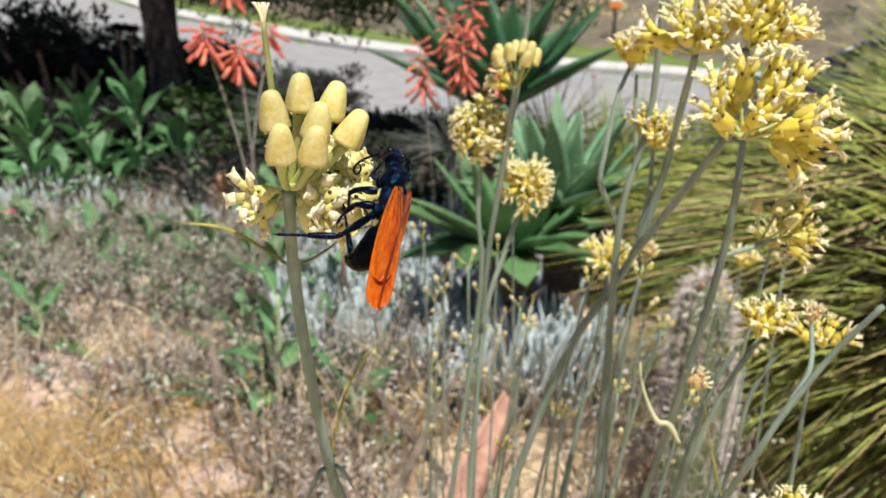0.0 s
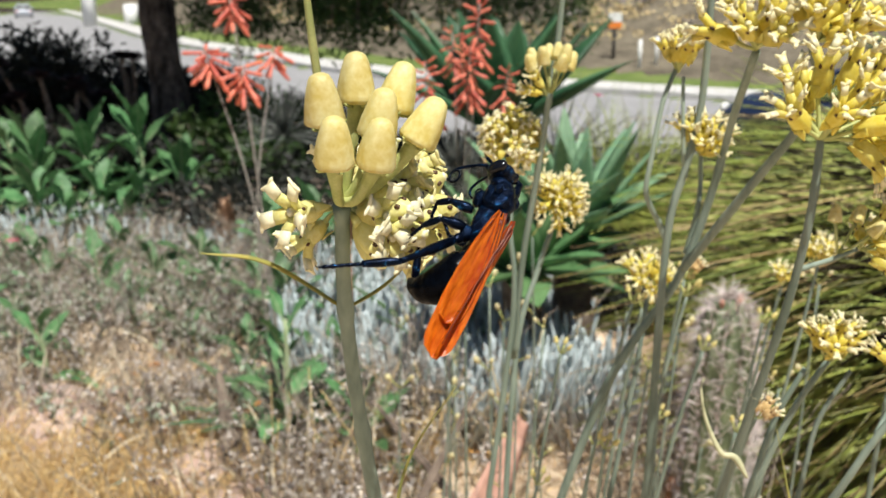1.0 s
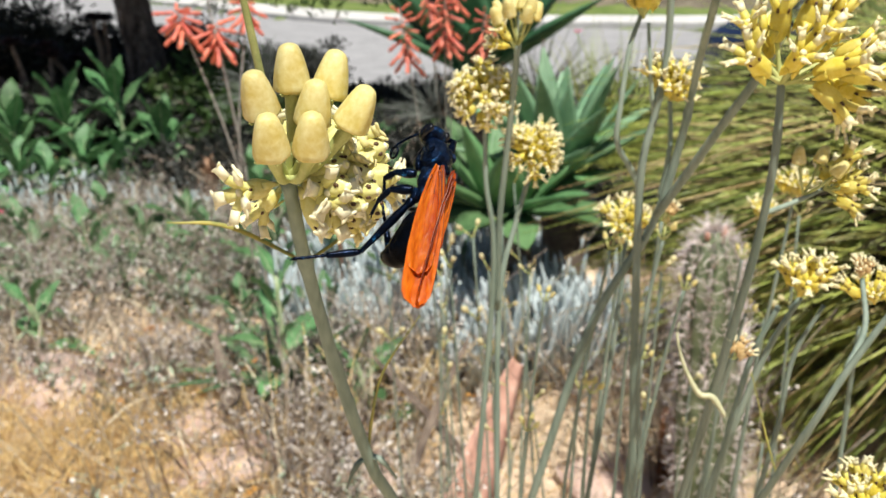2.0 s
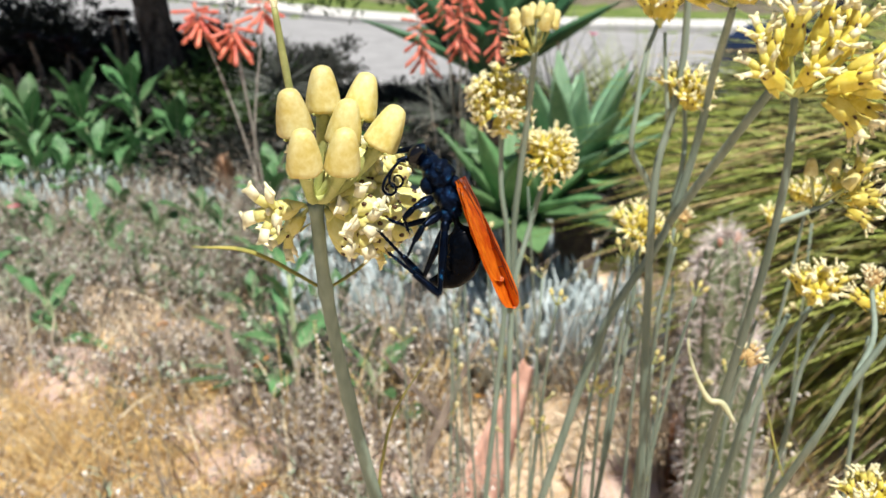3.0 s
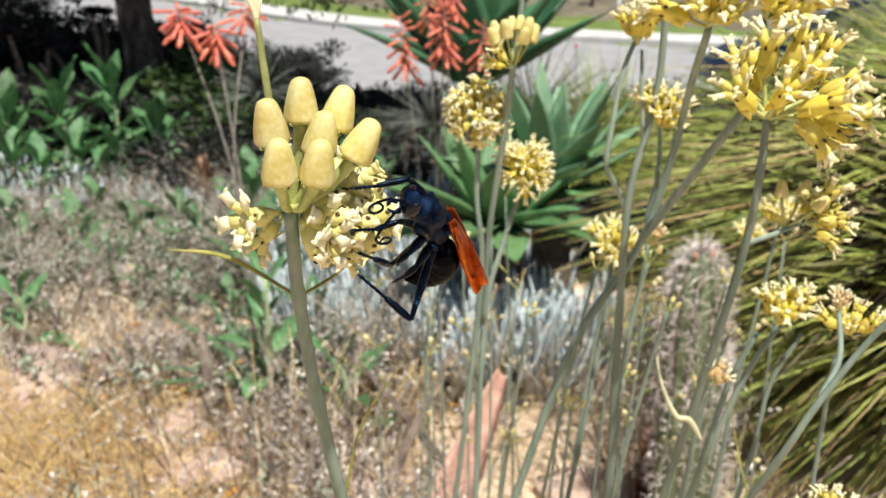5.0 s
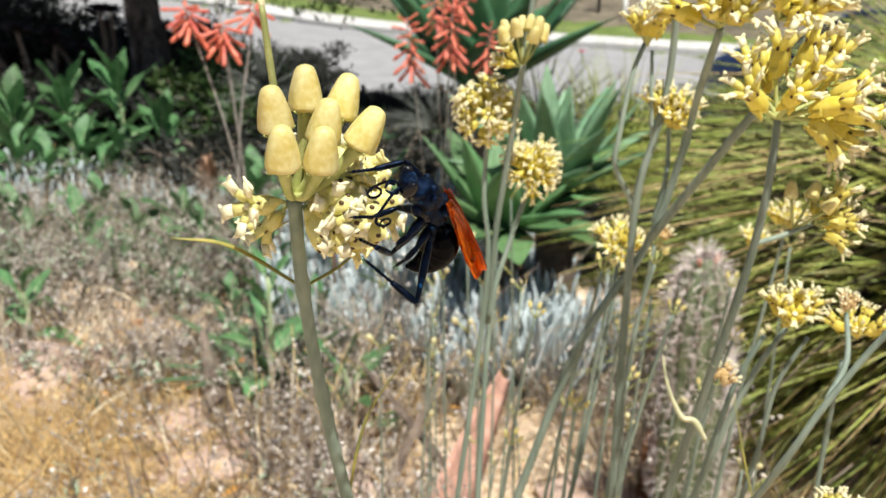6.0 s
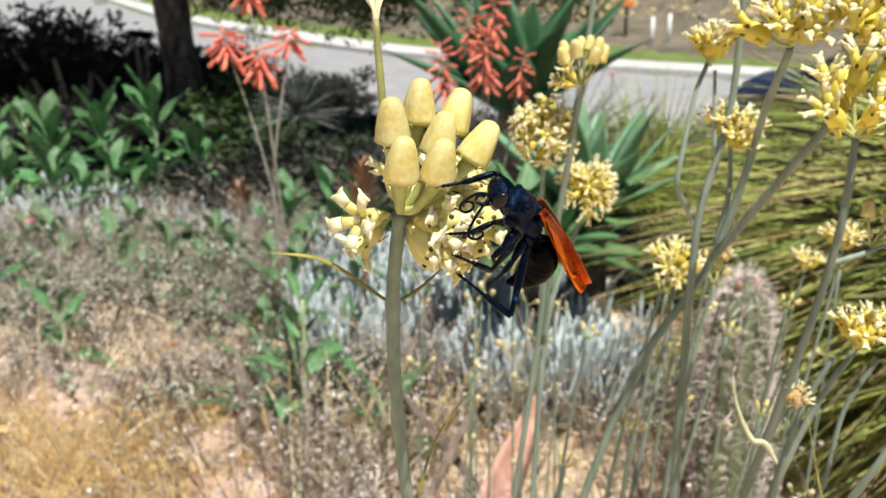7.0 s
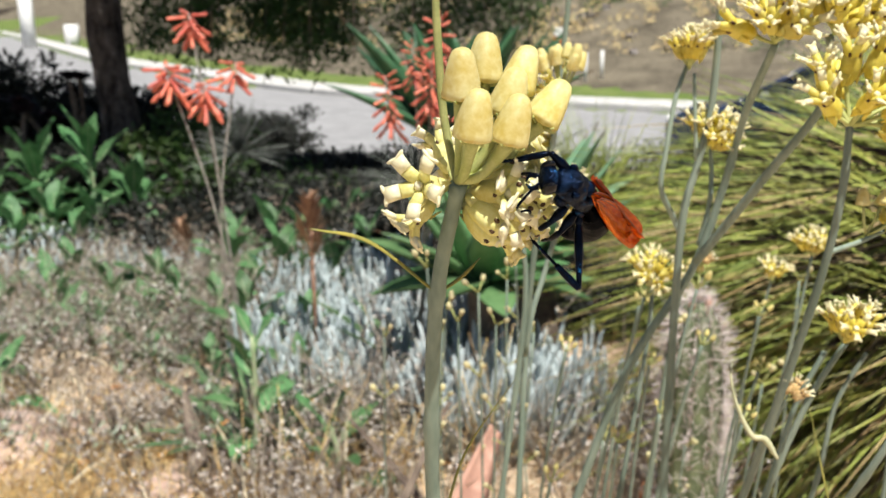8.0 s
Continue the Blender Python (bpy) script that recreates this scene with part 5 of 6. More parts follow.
def tussock():
    """A great clump of wiry yellow-green blades that spread from a short dark trunk."""
    rng = random.Random(80)
    c = V(1.36, 1.92, 0.66)
    ob = thing("grass_tussock", V(c.x, c.y, gz(c.x, c.y)), "big wiry yellow-green tussock of spreading blades", "grass")
    g = Geo()
    tube(g, smooth_line([(c.x, c.y, -0.05), (c.x + 0.02, c.y, 0.3), (c.x, c.y, 0.66)], 6), [0.20, 0.16, 0.15], 14)
    part("trunk", g, [BARK], ob)
    g = Geo()
    made = singles = 0
    while made < 3000:
        d = rnd_dir(rng, (-1, -0.05, 0.12), 85)
        if d.y < -0.45 or (d.z > 0.14 and rng.random() < 0.75):
            continue
        made += 1
        l = rng.uniform(0.55, 0.86) if rng.random() < 0.8 else rng.uniform(0.86, 1.12)
        if d.z > 0.14:
            l *= 0.68
        p = c + d * 0.08 + V(0, 0, rng.uniform(-0.14, 0.14))
        droop = rng.uniform(0.0, 0.30)
        bow = V(rng.gauss(0, 0.07), rng.gauss(0, 0.07), 0)
        line, dd = [p], d.copy()
        for k in range(6):
            dd = (dd + V(0, 0, -droop / 6) + bow / 6).normalized()
            line.append(line[-1] + dd * l / 6)
        if line[-1].z > 0.78 + 0.55 * (line[-1].x - 0.55) and rng.random() < 0.8:
            continue
        dry = 1 if rng.random() < 0.16 else 0
        one = Geo() if line[-1].x < 0.80 and line[-1].y < 2.1 and singles < 290 else g
        tube(one, line, [0.0030, 0.0028, 0.0019, 0.0005], 3, dry)
        if one is not g:
            singles += 1
            part("blade", one, [TUSSOCK, TUSSOCK_DRY], ob)
    for i in range(480):
        d = rnd_dir(rng, (-1, -0.25, -0.12), 42)
        p = V(1.34, 1.80, rng.uniform(0.25, 0.55))
        l = rng.uniform(0.5, 0.95)
        q = p + d * l
        q.z = max(q.z, gz(q.x, q.y) + 0.03)
        tube(g, [p, p.lerp(q, 0.35) + V(0, 0, 0.02), p.lerp(q, 0.7) + V(0, 0, 0.02), q], [0.0030, 0.0028, 0.0020, 0.0005], 3, 1 if rng.random() < 0.12 else 0)
    for i in range(900):
        d = rnd_dir(rng, (1, 0, 0.25), 95)
        l = rng.uniform(0.55, 0.9)
        p = c + d * 0.08 + V(0, 0, rng.uniform(-0.14, 0.14))
        tube(g, [p, p + d * l * 0.5, p + d * l + V(0, 0, -0.12)], [0.0030, 0.0026, 0.0005], 3, 1 if rng.random() < 0.16 else 0)
    part("foliage", g, [TUSSOCK, TUSSOCK_DRY], ob)["kind"] = "stuff"
    # added hanging blades, near-black, to make the shade below the crown
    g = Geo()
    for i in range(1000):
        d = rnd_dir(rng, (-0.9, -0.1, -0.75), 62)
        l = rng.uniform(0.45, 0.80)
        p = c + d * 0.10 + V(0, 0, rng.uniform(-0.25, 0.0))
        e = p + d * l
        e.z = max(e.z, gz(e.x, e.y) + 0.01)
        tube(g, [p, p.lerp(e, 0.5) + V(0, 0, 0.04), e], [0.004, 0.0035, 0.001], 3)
    part("shade_skirt", g, [SHADE_THATCH], ob, "near-black blades added as the shade under the crown")["kind"] = "stuff"


def cactus():
    ob = thing("cactus", (0.47, 1.42, gz(0.47, 1.42)), "ribbed green column cactus with white spines and a reddish crown", "cactus")
    for k, (x, y, h, r) in enumerate(((0.47, 1.42, 0.63, 0.048), (0.535, 1.52, 0.42, 0.035))):
        g = Geo()
        prof = [(0, r * 0.8), (h * 0.3, r), (h * 0.75, r), (h * 0.92, r * 0.85), (h * 0.98, r * 0.5), (h, r * 0.1)]
        lathe(g, (x, y, gz(x, y) - 0.01), (0, 0, 1), prof, 40, 0, 10, 0.10)
        col = part("column", g, [CACTUS], ob)
        rng = random.Random(k)
        g = Geo()
        for rib in range(10):
            w = 2 * math.pi * rib / 10
            for j in range(int(h / 0.018)):
                z = 0.02 + j * 0.018
                rr = np.interp(z, [q[0] for q in prof], [q[1] for q in prof]) * 1.08
                p = V(x + rr * math.cos(w), y + rr * math.sin(w), gz(x, y) - 0.01 + z)
                for _ in range(10 if z > 0.6 * h else 4):
                    e = p + rnd_dir(rng, (math.cos(w), math.sin(w), 0.5), 80) * rng.uniform(0.012, 0.040)
                    tube(g, [p, e], [0.0008, 0.0003], 3)
        part("spine_coat", g, [CACTUS_SPINE], col)["kind"] = "stuff"
        for _ in range(5):
            g = Geo()
            w, q = rng.uniform(0, 6.28), rng.uniform(0.1, 0.5) * r
            lathe(g, (x + q * math.cos(w), y + q * math.sin(w), gz(x, y) + h - 0.02), (math.cos(w) * 0.4, math.sin(w) * 0.4, 1), [(0, 0.004), (0.010, 0.005), (0.016, 0.002)], 6)
            part("crown_bud", g, [CACTUS_TOP], col)


def stones():
    rng = random.Random(90)
    for x, y, sx, sy, sz in ((-1.08, 2.25, 0.22, 0.13, 0.05), (-0.57, 1.98, 0.15, 0.10, 0.04), (-0.88, 2.35, 0.12, 0.09, 0.04), (-0.50, 1.80, 0.16, 0.10, 0.03), (-0.2, 1.75, 0.12, 0.09, 0.03), (0.35, 1.62, 0.13, 0.1, 0.035), (-1.4, 2.45, 0.16, 0.1, 0.05), (-0.86, 6.7, 0.30, 0.2, 0.12), (-0.62, 6.3, 0.2, 0.15, 0.1)):
        g = Geo()
        ball(g, (x, y, gz(x, y) + sz * 0.3), (sx, sy, sz), 18, 10, 0, pose(0, 0, 0, rng.uniform(-6, 6), rng.uniform(-6, 6), rng.uniform(0, 180)).to_3x3(), 0.5)
        solo("stone", g, [STONE], "flat pinkish sandstone half sunk in dry soil", "stone", (x, y, gz(x, y)), "garden stones")


def dead_leaves():
    g = Geo()
    # last row: a made-up strip for an unidentified upright brown shape
    for k, (a, d, l, w) in enumerate((((-0.005, 1.36, 0.06), (0.20, 0.42, 0.28), 0.44, 0.115), ((-0.09, 1.44, 0.12), (0.22, 0.25, 0.40), 0.34, 0.022), ((-0.50, 1.95, 0.02), (-0.10, 0.25, 0.36), 0.24, 0.045), ((0.05, 1.6, 0.1), (-0.3, 0.1, 0.4), 0.3, 0.02), ((0.462, 1.60, 0.0), (0.02, 0.25, 0.9), 0.17, 0.085))):
        g = Geo()
        blade(g, a, d, (0.3, -1, 0.2), l, w, 0.15, 9, 0, 0.3, lambda s: (0.9 - 0.6 * s ** 2), 0.008)
        solo("dead_agave_leaf", g, [DEAD_LEAF if k == 0 else RUST_STRIP if k == 4 else TWIG], "rust-brown curled strip standing in for an unidentified brown shape" if k == 4 else "dry pinkish-brown dead agave leaf", "dead leaf", a, "dead leaves")
    rng = random.Random(91)
    for i in range(26):
        x, y = (-0.54 + rng.gauss(0, 0.03), 2.09 + rng.gauss(0, 0.03)) if i < 4 else (rng.uniform(-1.3, 0.8), rng.uniform(1.4, 2.6))
        p = V(x, y, gz(x, y) + rng.uniform(0.02, 0.06))
        g = Geo()
        blade(g, p, rnd_dir(rng, (0, 0, 1), 85), (0.2, 0.1, 1), rng.uniform(0.05, 0.11), rng.uniform(0.018, 0.03), 0.5, 6, 0, 0.5, None, 0, 0.2)
        solo("fallen_leaf", g, [LITTER], "curled orange-brown fallen leaf", "leaf", p, "fallen leaves")


def brown_spike(at, h, r):
    at = Vector(at)
    rng = random.Random(int(at.x * 100))
    g = Geo()
    for i in range(150):
        f = rng.random()
        w = rng.uniform(0, 6.28)
        rr = r * math.sin(math.pi * (0.25 + 0.72 * f)) * rng.uniform(0.2, 1)
        p = at + V(rr * math.cos(w), rr * math.sin(w), h * f)
        blade(g, p, V(math.cos(w) * 0.5, math.sin(w) * 0.5, 1), (0.1, 0.2, 1), 0.05, 0.009, 0.2, 2)
    tube(g, [V(at.x, at.y, gz(at.x, at.y)), at + V(0, 0, h * 0.8)], 0.006, 6)
    solo("dry_flower_spike", g, [BROWN], "rust-brown dried flower spike", "dry flower", (at.x, at.y, gz(at.x, at.y)), "dry flower spikes")


def leaf_cloud(g, rng, centre, radii, count, size, slot=0, lean=(0, 0, 1)):
    for i in range(count):
        d = rnd_dir(rng, (0, 0, 1), 180)
        r = rng.random() ** 0.45
        p = Vector(centre) + V(d.x * radii[0] * r, d.y * radii[1] * r, d.z * radii[2] * r)
        w = rnd_dir(rng, lean, 110)
        l = size * rng.uniform(0.6, 1.3)
        s = w.orthogonal().normalized() * l * 0.16
        g.add([p, p + w * l * 0.5 + s, p + w * l, p + w * l * 0.5 - s], [(0, 1, 2, 3)], slot)


def tree():
    rng = random.Random(60)
    foot = V(-1.58, 5.35, gz(-1.58, 5.35))
    ob = thing("tree", foot, "tree with a rough dark trunk and drooping fine foliage", "tree")
    g = Geo()
    line = smooth_line([foot + V(0, 0, -0.1), foot + V(-0.01, 0, 0.4), foot + V(-0.06, 0.05, 1.2), foot + V(0.05, 0.1, 2.4), foot + V(0.0, 0.2, 3.6)], 9)
    tube(g, line, [0.18, 0.13, 0.10, 0.095, 0.095, 0.09, 0.07], 26)
    g.v = [tuple(Vector(p) + V(p[0] - foot.x, p[1] - foot.y, 0) * (0.22 * noise.noise(V(p[0] * 9, p[1] * 9, p[2] * 3)) + 0.12 * noise.noise(V(p[0] * 25, p[1] * 25, p[2] * 8)))) for p in g.v]
    part("trunk", g, [BARK], ob)
    crown = Geo()
    for k in range(11):
        w = 2.4 * k
        a = line[-1 - 2 * (k % 5)]
        b = V(-1.35 + 2.1 * math.cos(w) * rng.uniform(0.5, 1), 4.75 + 0.75 * math.sin(w), rng.uniform(2.9, 3.6))
        e = b + V(math.cos(w) * 0.8, math.sin(w) * 0.3, -rng.uniform(0.0, 0.4))
        limb = Geo()
        tube(limb, smooth_line([a, a.lerp(b, 0.5) + V(0, 0, 0.25), b, e], 7), [0.05, 0.03, 0.008], 7)
        part("limb", limb, [BARK], ob)
        for q in (a.lerp(b, 0.6), b, b.lerp(e, 0.5), e):
            leaf_cloud(crown, rng, V(q.x, max(4.3, q.y), q.z), (0.8, 0.55, 0.35), 700, 0.15)
    # long drooping sprays that hang before the street
    for k in range(46):
        x, y = rng.uniform(-1.65, 0.85), rng.uniform(5.2, 7.0)
        top = V(x * 0.9 - 0.2, y, 2.6)
        end = V(x, y - 0.2, rng.uniform(0.84, 1.04))
        s = Geo()
        ln = smooth_line([top, top.lerp(end, 0.5) + V(0.1, 0, 0.05), end], 8)
        tube(s, ln, [0.012, 0.003], 5)
        part("spray", s, [TWIG], ob)
        for q in ln[6:]:
            leaf_cloud(crown, rng, q, (0.18, 0.16, 0.13), 60, 0.055, 0, (0, 0, -1))
    part("crown", crown, [TREE_LEAF], ob)["kind"] = "stuff"


def shrub(at, radii, count, size, material, seed, label, name="shrub"):
    rng = random.Random(seed)
    at = Vector(at)
    ob = thing(name, at, label, "shrub")
    tw, lf = Geo(), Geo()
    for k in range(26):
        e = at + V(rng.uniform(-1, 1) * radii[0], rng.uniform(-1, 1) * radii[1], radii[2] * rng.uniform(0.7, 1.9))
        tube(tw, smooth_line([at, at.lerp(e, 0.5) + V(rng.uniform(-0.1, 0.1), 0, 0.1), e], 5), [0.012, 0.003], 5)
        leaf_cloud(lf, rng, e, (radii[0] * 0.35, radii[1] * 0.35, radii[2] * 0.35), count // 40, size)
    leaf_cloud(lf, rng, at + V(0, 0, radii[2]), radii, count, size)
    part("branch_tangle", tw, [TWIG], ob)["kind"] = "stuff"
    part("foliage", lf, [material], ob)["kind"] = "stuff"


def rosette_shrub(at, seed):
    """A dark shrub of wine-coloured succulent rosettes."""
    rng = random.Random(seed)
    at = Vector(at)
    ob = thing("rosette_shrub", at, "dark wine-coloured succulent rosettes on bare stems", "shrub")
    for k in range(12):
        e = at + V(rng.uniform(-0.35, 0.35), rng.uniform(-0.3, 0.3), rng.uniform(0.35, 0.78))
        g = Geo()
        tube(g, smooth_line([at, at.lerp(e, 0.6) + V(0.05, 0, 0), e], 5), [0.02, 0.012], 6)
        stem = part("stem", g, [TWIG], ob)
        g = Geo()
        for i in range(22):
            w, f = i * 2.4, i / 22
            d = V(math.cos(w), math.sin(w), 0.1 + 1.6 * f)
            blade(g, e, d, (0, 0, 1), 0.10 * (1.1 - 0.6 * f), 0.042, 0.1, 4, 0, 0.2, lambda s: 0.4 + s if s < 0.6 else 1.0 - ((s - 0.6) / 0.4) ** 2, 0.004)
        part("rosette", g, [SHRUB_RED], stem)


def spiky_clump(at, count, length, material, seed, label):
    rng = random.Random(seed)
    at = Vector(at)
    g = Geo()
    for i in range(count):
        d = rnd_dir(rng, (0, 0, 1), 100)
        l = length * rng.uniform(0.7, 1.1)
        line, dd = [at + d * 0.02], d
        for k in range(3):
            dd = (dd + V(0, 0, -0.05)).normalized()
            line.append(line[-1] + dd * l / 3)
        tube(g, line, [0.003, 0.0026, 0.0005], 3)
    solo("spiky_clump", g, [material], label, "yucca", at, kind="stuff")


def understory():
    rng = random.Random(77)
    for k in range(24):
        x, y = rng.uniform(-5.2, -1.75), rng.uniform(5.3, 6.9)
        shrub((x, y, gz(x, y)), (rng.uniform(0.28, 0.5), 0.35, rng.uniform(0.20, 0.36) + (0.12 if x < -0.36 * y else 0)), 2900, 0.06, SHRUB_SHADED, 400 + k, "dense shrub darkened to near-black for the deep shade")
    # low near-black fill behind the aloes, added as the shade there
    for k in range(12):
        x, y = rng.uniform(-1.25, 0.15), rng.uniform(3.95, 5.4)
        shrub((x, y, gz(x, y)), (rng.uniform(0.25, 0.4), 0.28, rng.uniform(0.09, 0.16)), 1300, 0.05, SHRUB_SHADED, 470 + k, "low shrub, near-black leaves standing in for deep shade")
    shrub((-1.19, 8.8, gz(-1.19, 8.8)), (0.40, 0.36, 0.32), 3200, 0.06, SHRUB_SHADED, 404, "small round dark shrub near the street")
    shrub((-0.3, 6.4, gz(-0.3, 6.4)), (0.8, 0.5, 0.14), 2600, 0.06, SHRUB_SHADED, 405, "low shrub, near-black leaves standing in for deep shade")
    shrub((0.6, 5.2, gz(0.6, 5.2)), (0.8, 0.5, 0.12), 2600, 0.06, SHRUB_SHADED, 406, "low shrub, near-black leaves standing in for deep shade")
    rosette_shrub((-2.35, 5.3, gz(-2.35, 5.3)), 410)
    rosette_shrub((-2.95, 5.2, gz(-2.95, 5.2)), 411)
    rosette_shrub((-2.05, 5.6, gz(-2.05, 5.6)), 412)
    rosette_shrub((-3.3, 5.9, gz(-3.3, 5.9) + 0.1), 413)
    # more near-black fill over pale soil where deep shade should lie
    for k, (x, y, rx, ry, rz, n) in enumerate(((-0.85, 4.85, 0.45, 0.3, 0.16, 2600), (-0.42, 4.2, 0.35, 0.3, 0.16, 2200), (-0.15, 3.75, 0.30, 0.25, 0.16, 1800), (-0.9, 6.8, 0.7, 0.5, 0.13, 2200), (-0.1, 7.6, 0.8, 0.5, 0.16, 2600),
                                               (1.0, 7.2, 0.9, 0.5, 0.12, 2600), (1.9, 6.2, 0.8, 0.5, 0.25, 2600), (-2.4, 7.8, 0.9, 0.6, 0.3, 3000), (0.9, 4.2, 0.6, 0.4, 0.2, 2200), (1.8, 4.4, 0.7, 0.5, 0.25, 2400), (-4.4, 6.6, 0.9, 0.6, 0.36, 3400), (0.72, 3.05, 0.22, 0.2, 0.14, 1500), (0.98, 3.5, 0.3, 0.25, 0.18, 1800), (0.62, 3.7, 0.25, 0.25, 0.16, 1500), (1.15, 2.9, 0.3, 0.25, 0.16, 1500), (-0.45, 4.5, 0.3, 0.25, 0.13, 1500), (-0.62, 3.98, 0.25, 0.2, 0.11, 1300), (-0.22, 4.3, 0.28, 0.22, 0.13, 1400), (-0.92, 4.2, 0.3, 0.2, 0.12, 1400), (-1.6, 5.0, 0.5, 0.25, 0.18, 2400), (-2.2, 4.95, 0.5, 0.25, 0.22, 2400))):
        shrub((x, y, gz(x, y)), (rx, ry, rz), n, 0.05, SHRUB_SHADED, 430 + k, "low shrub, near-black leaves standing in for deep shade")
    spiky_clump((-0.76, 4.35, 0.46), 90, 0.26, YUCCA, 420, "grey spiky yucca rosette in shade")
    spiky_clump((0.05, 3.9, 0.38), 80, 0.30, YUCCA, 421, "dark spiky yucca rosette in shade")
    spiky_clump((0.47, 3.75, 0.42), 130, 0.42, YUCCA, 424, "grey-green wiry grass clump behind the agave")
    spiky_clump((0.60, 3.3, 0.34), 140, 0.44, TUSSOCK, 425, "yellow-green wiry grass clump")
    spiky_clump((0.76, 3.4, 0.32), 170, 0.46, TUSSOCK, 422, "yellow-green wiry grass clump")
    for k, (x, y) in enumerate(((-1.05, 4.75), (-0.72, 4.55), (-0.45, 4.85), (-0.95, 5.2), (-0.3, 4.45), (-0.62, 5.3))):
        shrub((x, y, gz(x, y)), (0.24, 0.2, 0.14), 420, 0.07, TREE_LEAF, 480 + k, "small olive-green herb in the shade")
    for k, (x, y, rx, rz) in enumerate(((-1.22, 4.95, 0.22, 0.26), (-1.0, 4.8, 0.2, 0.20), (-1.08, 5.25, 0.25, 0.28))):
        shrub((x, y, gz(x, y)), (rx, 0.2, rz), 900, 0.07, TREE_LEAF, 490 + k, "leafy dark green shrub beside the tree")
    brown_spike((-0.90, 3.66, 0.10), 0.17, 0.05)
    brown_spike((-0.273, 2.55, 0.42), 0.16, 0.035)


# ---- across the street ----
def car(at, heading, paint, label, seed=0):
    """A parked hatchback: body shell, cabin with glass, wheels, lamps."""
    ob = thing("car", at, label, "car", "parked cars")
    ob.rotation_euler = (0, 0, radians(heading))

    def loft(g, rows, slot=0):
        """Cross-sections along x: (x, half width, low z, high z)."""
        verts, faces = [], []
        k = 12
        for x, hw, z0, z1 in rows:
            zm, hz = 0.5 * (z0 + z1), 0.5 * (z1 - z0)
            for j in range(k):
                w = 2 * math.pi * (j + 0.5) / k
                cx, cz = math.cos(w), math.sin(w)
                ex = 0.45
                verts.append((x, hw * math.copysign(abs(cx) ** ex, cx), zm + hz * math.copysign(abs(cz) ** ex, cz)))
        for i in range(len(rows) - 1):
            for j in range(k):
                faces.append((i * k + j, i * k + (j + 1) % k, (i + 1) * k + (j + 1) % k, (i + 1) * k + j))
        faces += [tuple(range(k - 1, -1, -1)), tuple((len(rows) - 1) * k + j for j in range(k))]
        g.add(verts, faces, slot)

    g = Geo()
    loft(g, [(-2.1, 0.70, 0.32, 0.72), (-2.02, 0.82, 0.24, 0.84), (-1.3, 0.86, 0.20, 0.90), (0.8, 0.86, 0.20, 0.92), (1.75, 0.84, 0.22, 0.86), (2.05, 0.74, 0.26, 0.70), (2.12, 0.60, 0.34, 0.58)])
    part("body", g, [paint], ob, local=True)
    g = Geo()
    loft(g, [(-1.62, 0.58, 1.34, 1.40), (-1.35, 0.62, 1.37, 1.43), (-0.4, 0.64, 1.39, 1.46), (0.25, 0.62, 1.36, 1.42), (0.36, 0.58, 1.33, 1.38)])
    part("roof", g, [paint], ob, local=True)
    for s in (-1, 1):
        for x0, x1 in ((1.15, 0.30), (-0.45, -0.45), (-1.95, -1.55)):
            g = Geo()
            tube(g, [(x0, s * 0.80, 0.88), (x1, s * 0.60, 1.38)], 0.035, 6)
            part("pillar", g, [paint], ob, local=True)
        g = Geo()
        g.add([(1.05, s * 0.79, 0.90), (-0.42, s * 0.79, 0.90), (-0.42, s * 0.62, 1.37), (0.32, s * 0.61, 1.36)], [(0, 1, 2, 3)])
        g.add([(-0.48, s * 0.79, 0.90), (-1.85, s * 0.78, 0.90), (-1.55, s * 0.60, 1.35), (-0.48, s * 0.62, 1.37)], [(0, 1, 2, 3)])
        part("side_window", g, [GLASS], ob, local=True)
        for x in (-1.35, 1.35):
            g = Geo()
            lathe(g, (x, s * 0.70, 0.32), (0, s, 0), [(0, 0.22), (0.0, 0.31), (0.04, 0.325), (0.14, 0.325), (0.18, 0.30), (0.18, 0.21)], 24)
            wheel = part("wheel", g, [RUBBER], ob, local=True)
            g = Geo()
            lathe(g, (x, s * 0.83, 0.32), (0, s, 0), [(0, 0.21), (0.03, 0.21), (0.05, 0.06), (0.06, 0.02)], 20, 0, 5, 0.06)
            part("rim", g, [ALLOY], wheel, local=True)
        for x, m in ((2.02, LAMP), (-2.05, ALOE_FLOWER)):
            g = Geo()
            ball(g, (x, s * 0.60, 0.66), (0.06, 0.16, 0.08), 12, 8)
            part("headlight" if x > 0 else "tail_light", g, [m], ob, local=True)
        g = Geo()
        ball(g, (0.95, s * 0.92, 0.96), (0.06, 0.10, 0.07), 10, 6)
        part("wing_mirror", g, [paint], ob, local=True)
    g = Geo()
    g.add([(1.18, -0.74, 0.90), (1.18, 0.74, 0.90), (0.36, 0.57, 1.36), (0.36, -0.57, 1.36)], [(0, 1, 2, 3)])
    part("windscreen", g, [GLASS], ob, local=True)
    for x in (0.2, -0.9):
        for s in (-0.38, 0.38):
            g = Geo()
            ball(g, (x, s, 0.82), (0.10, 0.24, 0.36), 12, 8)
            part("seat", g, [POST], ob, local=True)


